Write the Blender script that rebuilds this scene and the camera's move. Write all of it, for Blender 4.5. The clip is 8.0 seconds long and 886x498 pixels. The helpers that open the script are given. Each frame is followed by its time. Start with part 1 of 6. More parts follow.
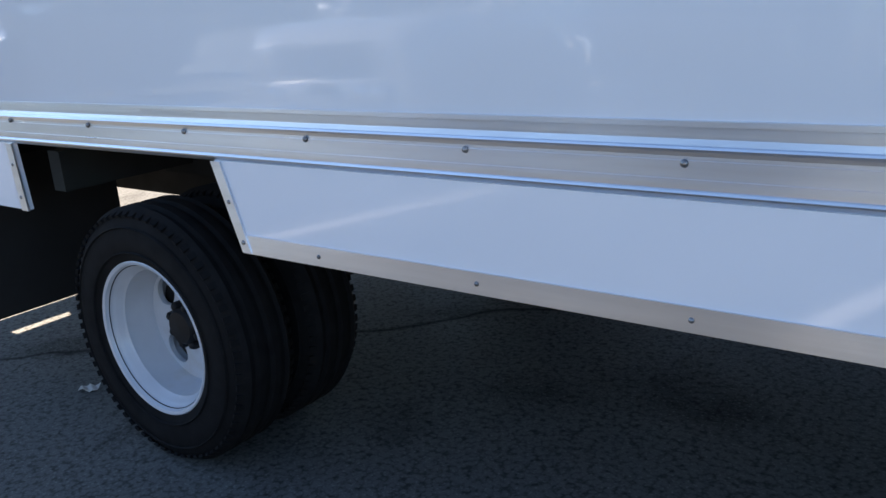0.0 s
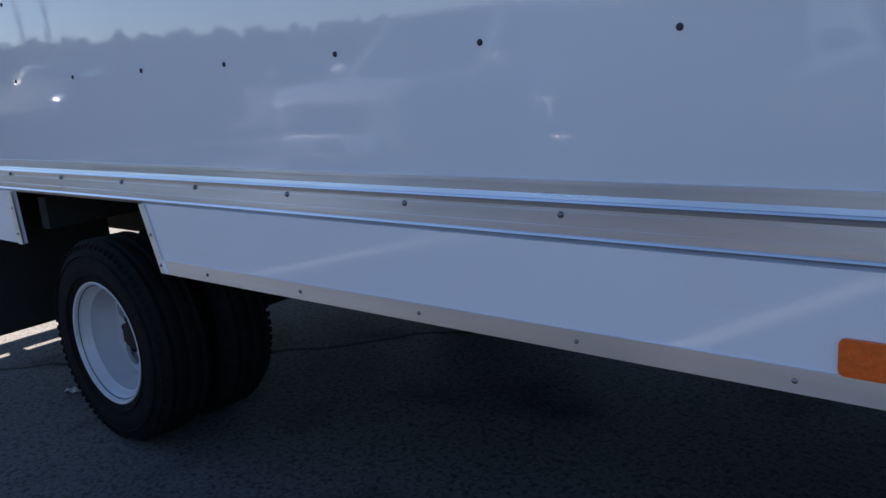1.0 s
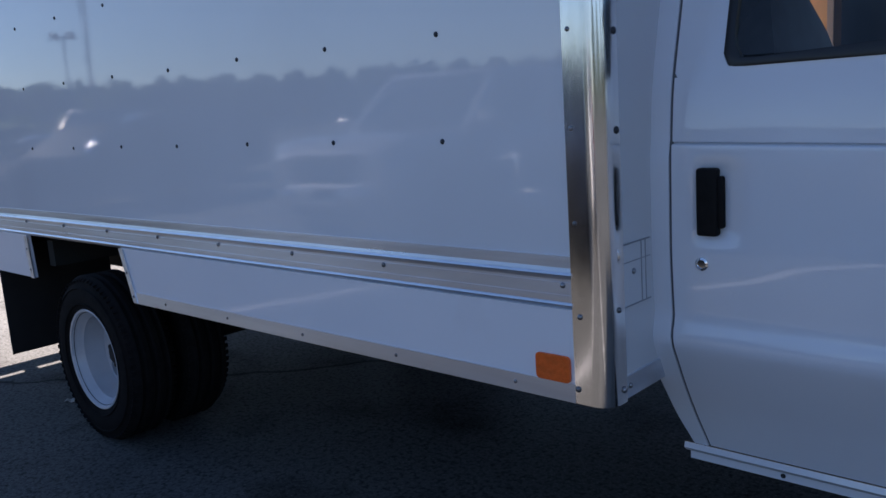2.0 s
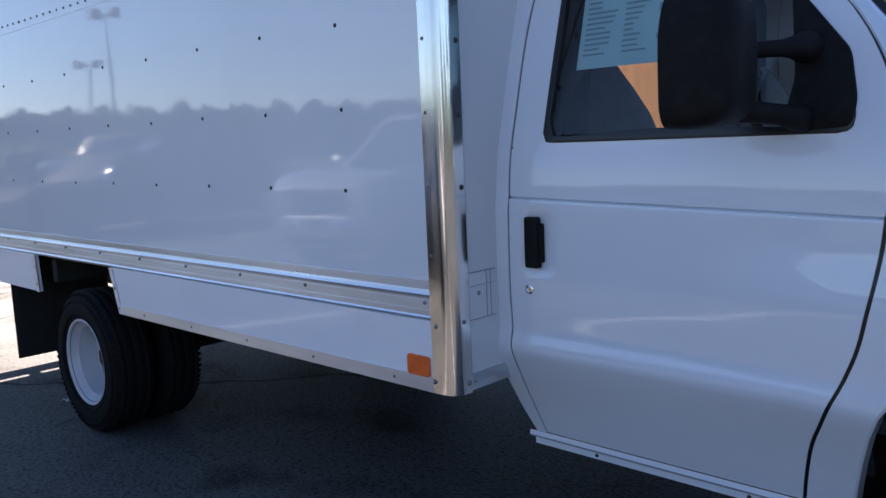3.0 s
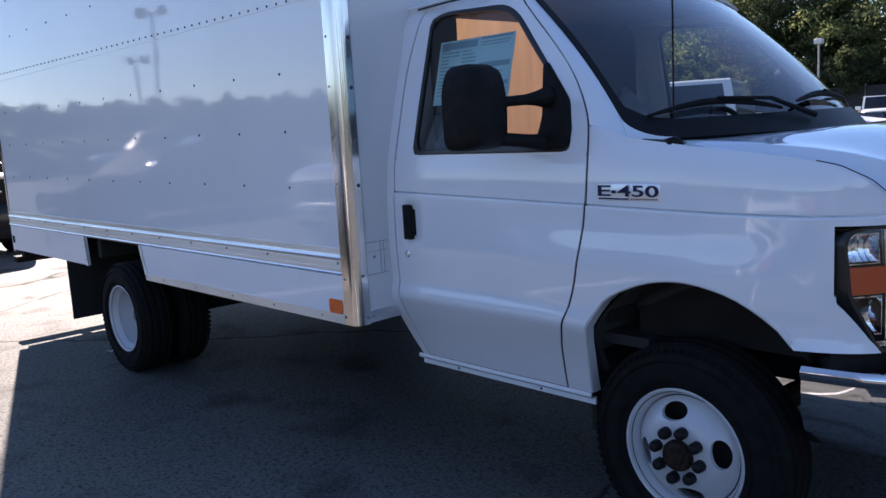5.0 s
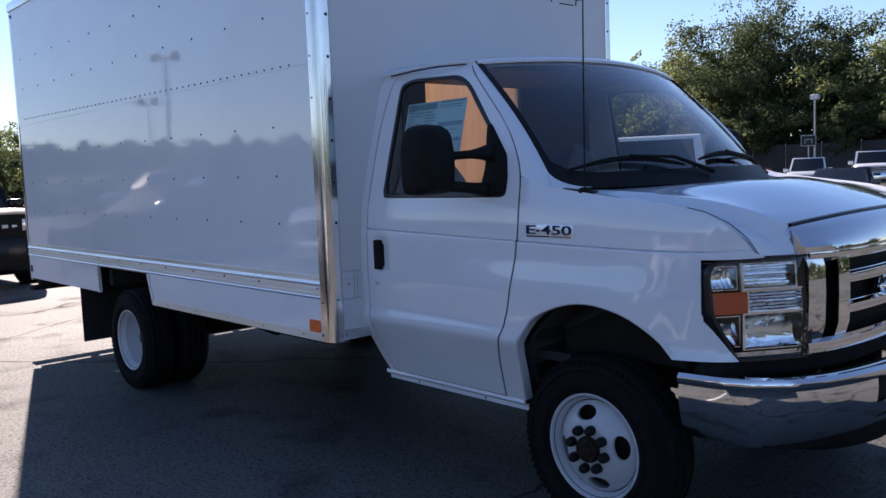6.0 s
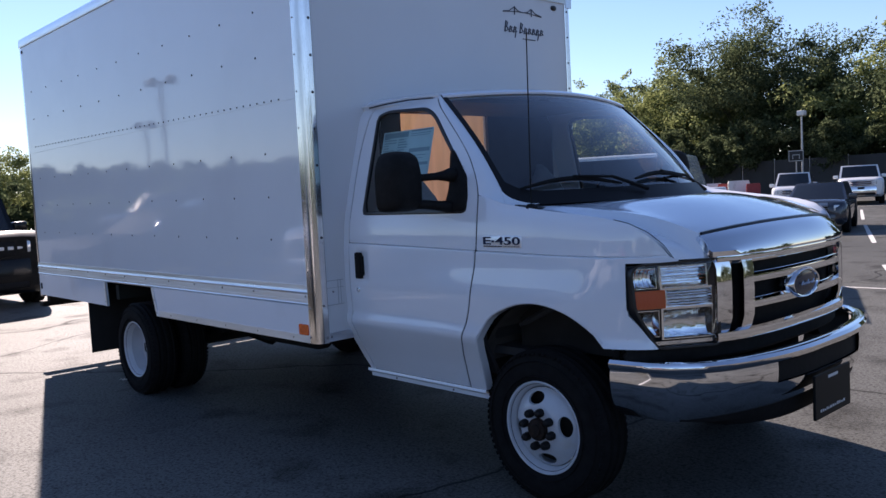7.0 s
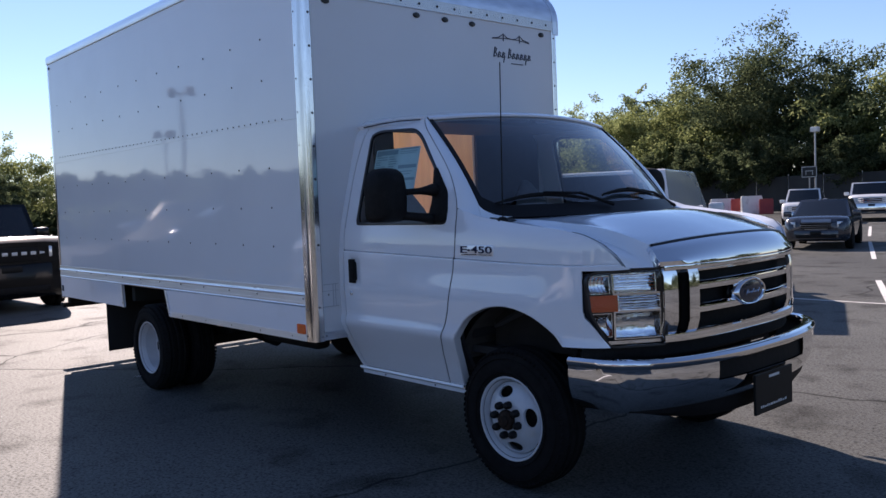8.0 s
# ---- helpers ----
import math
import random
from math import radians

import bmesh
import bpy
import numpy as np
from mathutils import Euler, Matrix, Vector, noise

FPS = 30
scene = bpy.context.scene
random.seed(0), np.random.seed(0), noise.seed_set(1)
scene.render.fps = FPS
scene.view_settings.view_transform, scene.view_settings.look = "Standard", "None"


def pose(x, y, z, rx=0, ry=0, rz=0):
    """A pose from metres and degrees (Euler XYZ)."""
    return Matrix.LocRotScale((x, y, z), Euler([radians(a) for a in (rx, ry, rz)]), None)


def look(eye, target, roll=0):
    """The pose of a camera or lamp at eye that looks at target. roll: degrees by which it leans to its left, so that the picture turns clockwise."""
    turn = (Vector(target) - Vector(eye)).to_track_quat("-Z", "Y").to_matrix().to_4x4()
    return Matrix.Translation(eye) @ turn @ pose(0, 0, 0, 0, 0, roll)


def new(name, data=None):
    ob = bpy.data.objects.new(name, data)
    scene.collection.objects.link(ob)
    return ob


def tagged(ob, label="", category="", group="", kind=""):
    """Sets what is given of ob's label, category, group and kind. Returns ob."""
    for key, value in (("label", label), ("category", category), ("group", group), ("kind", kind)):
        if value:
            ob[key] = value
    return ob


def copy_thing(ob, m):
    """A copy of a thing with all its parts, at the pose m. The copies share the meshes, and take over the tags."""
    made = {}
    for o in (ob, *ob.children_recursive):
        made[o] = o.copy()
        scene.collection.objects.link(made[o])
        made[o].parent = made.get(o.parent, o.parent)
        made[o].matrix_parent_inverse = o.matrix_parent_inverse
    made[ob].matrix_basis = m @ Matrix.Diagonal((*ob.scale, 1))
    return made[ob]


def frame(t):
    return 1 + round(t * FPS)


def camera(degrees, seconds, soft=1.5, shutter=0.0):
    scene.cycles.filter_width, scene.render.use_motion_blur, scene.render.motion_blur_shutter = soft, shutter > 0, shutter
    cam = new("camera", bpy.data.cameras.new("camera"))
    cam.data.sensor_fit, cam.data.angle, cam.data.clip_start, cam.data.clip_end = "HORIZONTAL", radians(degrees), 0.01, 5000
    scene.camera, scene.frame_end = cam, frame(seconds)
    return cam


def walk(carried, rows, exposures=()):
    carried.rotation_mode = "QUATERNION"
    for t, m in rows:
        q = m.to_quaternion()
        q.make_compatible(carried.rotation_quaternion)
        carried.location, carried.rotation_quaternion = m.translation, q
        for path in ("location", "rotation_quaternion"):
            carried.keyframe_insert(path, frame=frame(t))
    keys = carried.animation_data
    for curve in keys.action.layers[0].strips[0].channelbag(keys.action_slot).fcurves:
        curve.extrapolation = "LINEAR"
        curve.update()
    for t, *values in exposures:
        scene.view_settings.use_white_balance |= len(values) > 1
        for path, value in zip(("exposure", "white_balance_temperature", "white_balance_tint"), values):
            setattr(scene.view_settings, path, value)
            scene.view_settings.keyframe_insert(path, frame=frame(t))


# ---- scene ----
cam = camera(56.3, 8.0)
PATH = [
    (0, (-0.603, -1.226, 1.205), (-1.758, 0.303, 0.634), -3.9),
    (0.5, (-0.186, -1.243, 1.211), (-1.415, 0.256, 0.716), -3.5),
    (1, (0.203, -1.334, 1.251), (-1.074, 0.139, 0.804), -4.6),
    (1.2, (0.357, -1.384, 1.276), (-0.932, 0.082, 0.842), -4.7),
    (2.3, (1.201, -1.581, 1.384), (-0.154, -0.144, 1.073), -3.5),
    (2.5, (1.324, -1.636, 1.397), (-0.031, -0.196, 1.1), -3.2),
    (3, (1.675, -1.71, 1.424), (0.298, -0.284, 1.16), -2.5),
    (3.5, (1.995, -1.829, 1.461), (0.585, -0.429, 1.226), -3.3),
    (4, (2.273, -1.958, 1.471), (0.848, -0.573, 1.243), -3.5),
    (4.5, (2.613, -2.006, 1.471), (1.173, -0.65, 1.171), -3.1),
    (5, (2.913, -2.114, 1.515), (1.46, -0.771, 1.221), -3.4),
    (5.2, (3.02, -2.21, 1.49), (1.573, -0.852, 1.239), -3.1),
    (6.3, (3.68, -2.465, 1.525), (2.206, -1.126, 1.348), -2.4),
    (6.5, (3.777, -2.536, 1.524), (2.3, -1.197, 1.356), -2.6),
    (7, (4.013, -2.676, 1.518), (2.552, -1.318, 1.377), -2.9),
    (7.5, (4.278, -2.715, 1.514), (2.814, -1.358, 1.382), -2.6),
    (8, (4.468, -2.845, 1.521), (2.981, -1.513, 1.409), -2.2),
]
walk(cam, [(t, look(eye, target, roll)) for t, eye, target, roll in PATH], exposures=[(0.0, 2.22, 6720, 14), (0.5, 1.77, 6500, 15), (1.0, 1.34, 6150, 18), (2.5, 1.04, 5920, 20), (3.0, 1.59, 6230, 20), (3.5, 1.65, 6210, 21), (4.5, 1.52, 6190, 22), (5.0, 1.58, 6200, 22), (6.5, 1.07, 6110, 23), (7.0, 1.18, 6110, 23), (8.0, 1.02, 6120, 23)])

# ---------------------------------------------------------------- world and sun
SUN_EL = radians(33.0)
SUN_DIR = Vector((-0.951, 0.31, 0.0)).normalized() * math.cos(SUN_EL) + Vector((0, 0, math.sin(SUN_EL)))

world = bpy.data.worlds.new("sky")
scene.world = world
world.use_nodes = True
wn = world.node_tree.nodes
sky = wn.new("ShaderNodeTexSky")
sky.sky_type = "NISHITA"
sky.sun_disc = False
sky.sun_elevation = SUN_EL
sky.sun_rotation = math.atan2(SUN_DIR.x, SUN_DIR.y)
sky.air_density, sky.dust_density, sky.ozone_density = 1.0, 0.03, 3.2
wn["Background"].inputs["Strength"].default_value = 0.067
world.node_tree.links.new(sky.outputs[0], wn["Background"].inputs["Color"])

sun_data = bpy.data.lights.new("sun", "SUN")
sun_data.energy, sun_data.angle, sun_data.color = 5.0, radians(0.55), (1.0, 0.87, 0.70)
sun_lamp = new("sun", sun_data)
sun_lamp.matrix_basis = look(SUN_DIR * 60, (0, 0, 0))


# ---------------------------------------------------------------- materials
def material(name, color, rough=0.5, metal=0.0, spec=0.5, coat=0.0, vary=0.0, scale=8.0, bump=0.0, bump_scale=60.0,
             second=None, second_scale=1.5, second_amount=0.5, rough_vary=0.0, stretch=(1, 1, 1), random_vary=0.0, coords="Object", brushed="", coat_ior=1.5):
    m = bpy.data.materials.new(name)
    m.use_nodes = True
    nt = m.node_tree
    b = nt.nodes["Principled BSDF"]
    b.inputs["Base Color"].default_value = (*color, 1)
    b.inputs["Roughness"].default_value = rough
    b.inputs["Metallic"].default_value = metal
    b.inputs["Specular IOR Level"].default_value = spec
    b.inputs["Coat Weight"].default_value = coat
    b.inputs["Coat Roughness"].default_value = 0.03
    b.inputs["Coat IOR"].default_value = coat_ior
    if brushed:
        tg = nt.nodes.new("ShaderNodeTangent")
        tg.direction_type, tg.axis = "RADIAL", brushed
        nt.links.new(tg.outputs[0], b.inputs["Tangent"])
        b.inputs["Anisotropic"].default_value = 0.85
    tc = nt.nodes.new("ShaderNodeTexCoord")
    mp = nt.nodes.new("ShaderNodeMapping")
    mp.inputs["Scale"].default_value = stretch
    nt.links.new(tc.outputs[coords], mp.inputs["Vector"])

    def noise_node(s, detail=5.0):
        n = nt.nodes.new("ShaderNodeTexNoise")
        n.inputs["Scale"].default_value = s
        n.inputs["Detail"].default_value = detail
        nt.links.new(mp.outputs[0], n.inputs["Vector"])
        return n

    def mixed(a, bcol, fac, mode="MIX"):
        x = nt.nodes.new("ShaderNodeMix")
        x.data_type, x.blend_type = "RGBA", mode
        nt.links.new(fac, x.inputs[0])
        for sock, val in ((x.inputs[6], a), (x.inputs[7], bcol)):
            if isinstance(val, tuple):
                sock.default_value = (*val, 1)
            else:
                nt.links.new(val, sock)
        return x.outputs[2]

    def ramped(out, lo, hi):
        r = nt.nodes.new("ShaderNodeMapRange")
        r.inputs["From Min"].default_value, r.inputs["From Max"].default_value = lo, hi
        nt.links.new(out, r.inputs["Value"])
        return r.outputs[0]

    col = color
    if vary:
        n = noise_node(scale)
        col = mixed(tuple(c * (1 - vary) for c in color), tuple(min(1, c * (1 + vary)) for c in color), ramped(n.outputs["Fac"], 0.3, 0.7))
    if second:
        n2 = noise_node(second_scale, 6.0)
        f = ramped(n2.outputs["Fac"], 0.65 - 0.3 * second_amount, 0.75)
        col = mixed(col, second, f)
    if random_vary:
        oi = nt.nodes.new("ShaderNodeObjectInfo")
        col = mixed(col, tuple(c * (1 - random_vary) for c in color), oi.outputs["Random"])
    if not isinstance(col, tuple):
        nt.links.new(col, b.inputs["Base Color"])
    if rough_vary:
        n3 = noise_node(scale * 0.6)
        r = nt.nodes.new("ShaderNodeMapRange")
        r.inputs["To Min"].default_value, r.inputs["To Max"].default_value = max(0.02, rough - rough_vary), rough + rough_vary
        nt.links.new(n3.outputs["Fac"], r.inputs["Value"])
        nt.links.new(r.outputs[0], b.inputs["Roughness"])
    if bump:
        n4 = noise_node(bump_scale, 4.0)
        bp = nt.nodes.new("ShaderNodeBump")
        bp.inputs["Strength"].default_value = bump
        bp.inputs["Distance"].default_value = 0.01
        nt.links.new(n4.outputs["Fac"], bp.inputs["Height"])
        nt.links.new(bp.outputs[0], b.inputs["Normal"])
        nt.links.new(bp.outputs[0], b.inputs["Coat Normal"])
    return m


def glass_material(name, tint, gloss_boost=1.0, ior=1.5):
    """A pane: clear, tinted, with the gloss of glass."""
    m = bpy.data.materials.new(name)
    m.use_nodes = True
    nt = m.node_tree
    nt.nodes.remove(nt.nodes["Principled BSDF"])
    out = nt.nodes["Material Output"]
    fr = nt.nodes.new("ShaderNodeFresnel")
    fr.inputs["IOR"].default_value = ior
    tr = nt.nodes.new("ShaderNodeBsdfTransparent")
    tr.inputs["Color"].default_value = (*tint, 1)
    gl = nt.nodes.new("ShaderNodeBsdfGlossy")
    gl.inputs["Roughness"].default_value = 0.01
    gl.inputs["Color"].default_value = (gloss_boost, gloss_boost, gloss_boost, 1)
    mx = nt.nodes.new("ShaderNodeMixShader")
    nt.links.new(fr.outputs[0], mx.inputs[0])
    nt.links.new(tr.outputs[0], mx.inputs[1])
    nt.links.new(gl.outputs[0], mx.inputs[2])
    nt.links.new(mx.outputs[0], out.inputs["Surface"])
    return m


def asphalt_material():
    """Old sun-bleached asphalt: aggregate, patches, cracks and stains."""
    m = material("asphalt", (0.05, 0.049, 0.047), rough=0.55, spec=0.05, vary=0.0)
    nt = m.node_tree
    b = nt.nodes["Principled BSDF"]
    tc = nt.nodes.new("ShaderNodeTexCoord")

    def tex(kind, scale, **inputs):
        n = nt.nodes.new(kind)
        n.inputs["Scale"].default_value = scale
        for k, v in inputs.items():
            n.inputs[k].default_value = v
        nt.links.new(tc.outputs["Object"], n.inputs["Vector"])
        return n

    def rng(out, lo, hi, a=0.0, c=1.0):
        r = nt.nodes.new("ShaderNodeMapRange")
        for k, v in (("From Min", lo), ("From Max", hi), ("To Min", a), ("To Max", c)):
            r.inputs[k].default_value = v
        nt.links.new(out, r.inputs["Value"])
        return r.outputs[0]

    def mix(a, c, fac, mode="MIX"):
        x = nt.nodes.new("ShaderNodeMix")
        x.data_type, x.blend_type = "RGBA", mode
        if isinstance(fac, float):
            x.inputs[0].default_value = fac
        else:
            nt.links.new(fac, x.inputs[0])
        for sock, val in ((x.inputs[6], a), (x.inputs[7], c)):
            if isinstance(val, tuple):
                sock.default_value = (*val, 1)
            else:
                nt.links.new(val, sock)
        return x.outputs[2]

    patches = tex("ShaderNodeTexNoise", 0.22, Detail=5.0)
    stains = tex("ShaderNodeTexNoise", 1.7, Detail=6.0)
    grit = tex("ShaderNodeTexNoise", 120.0, Detail=4.0)
    pits = tex("ShaderNodeTexNoise", 48.0, Detail=6.0)
    stones = tex("ShaderNodeTexVoronoi", 70.0)
    c = mix((0.081, 0.082, 0.078), (0.138, 0.140, 0.132), rng(patches.outputs["Fac"], 0.35, 0.65))
    c = mix(c, (0.018, 0.017, 0.015), rng(stains.outputs["Fac"], 0.54, 0.72, 0.0, 0.75))
    c = mix(c, (0.245, 0.25, 0.24), rng(grit.outputs["Fac"], 0.55, 0.70, 0.0, 0.5))
    c = mix(c, (0.015, 0.015, 0.015), rng(stones.outputs["Distance"], 0.55, 0.9, 0.0, 0.6))
    c = mix(c, (0.020, 0.017, 0.013), rng(pits.outputs["Fac"], 0.50, 0.70, 0.0, 0.55))
    # long wandering cracks
    warp = tex("ShaderNodeTexNoise", 0.9, Detail=4.0)
    add = nt.nodes.new("ShaderNodeMix")
    add.data_type, add.blend_type = "RGBA", "ADD"
    add.inputs[0].default_value = 0.55
    nt.links.new(tc.outputs["Object"], add.inputs[6])
    nt.links.new(warp.outputs["Color"], add.inputs[7])
    cr = nt.nodes.new("ShaderNodeTexVoronoi")
    cr.feature = "DISTANCE_TO_EDGE"
    cr.inputs["Scale"].default_value = 0.19
    nt.links.new(add.outputs[2], cr.inputs["Vector"])
    crack = rng(cr.outputs["Distance"], 0.0, 0.0038, 0.8, 0.0)
    c = mix(c, (0.012, 0.012, 0.012), crack)
    nt.links.new(c, b.inputs["Base Color"])
    dull = nt.nodes.new("ShaderNodeMath")
    dull.operation = "MULTIPLY"
    nt.links.new(rng(pits.outputs["Fac"], 0.44, 0.66, 0.040, 0.012), dull.inputs[0])
    nt.links.new(rng(stains.outputs["Fac"], 0.50, 0.66, 1.0, 0.6), dull.inputs[1])
    gloss = nt.nodes.new("ShaderNodeMath")
    gloss.operation = "MULTIPLY"
    nt.links.new(dull.outputs[0], gloss.inputs[0])
    nt.links.new(rng(cr.outputs["Distance"], 0.0, 0.006, 0.2, 1.0), gloss.inputs[1])
    nt.links.new(gloss.outputs[0], b.inputs["Specular IOR Level"])
    h = nt.nodes.new("ShaderNodeMath")
    h.operation = "SUBTRACT"
    nt.links.new(grit.outputs["Fac"], h.inputs[0])
    nt.links.new(crack, h.inputs[1])
    bp = nt.nodes.new("ShaderNodeBump")
    bp.inputs["Strength"].default_value, bp.inputs["Distance"].default_value = 0.32, 0.006
    nt.links.new(h.outputs[0], bp.inputs["Height"])
    nt.links.new(bp.outputs[0], b.inputs["Normal"])
    return m


def translucent_material(name, color):
    m = bpy.data.materials.new(name)
    m.use_nodes = True
    nt = m.node_tree
    nt.nodes.remove(nt.nodes["Principled BSDF"])
    d = nt.nodes.new("ShaderNodeBsdfDiffuse")
    t = nt.nodes.new("ShaderNodeBsdfTranslucent")
    n = nt.nodes.new("ShaderNodeTexNoise")
    n.inputs["Scale"].default_value = 5.0
    r = nt.nodes.new("ShaderNodeMix")
    r.data_type = "RGBA"
    r.inputs[6].default_value, r.inputs[7].default_value = (*color, 1), (*[k * 0.85 for k in color], 1)
    nt.links.new(n.outputs["Fac"], r.inputs[0])
    nt.links.new(r.outputs[2], d.inputs["Color"])
    nt.links.new(r.outputs[2], t.inputs["Color"])
    mx = nt.nodes.new("ShaderNodeMixShader")
    mx.inputs[0].default_value = 0.8
    nt.links.new(d.outputs[0], mx.inputs[1])
    nt.links.new(t.outputs[0], mx.inputs[2])
    nt.links.new(mx.outputs[0], nt.nodes["Material Output"].inputs["Surface"])
    return m


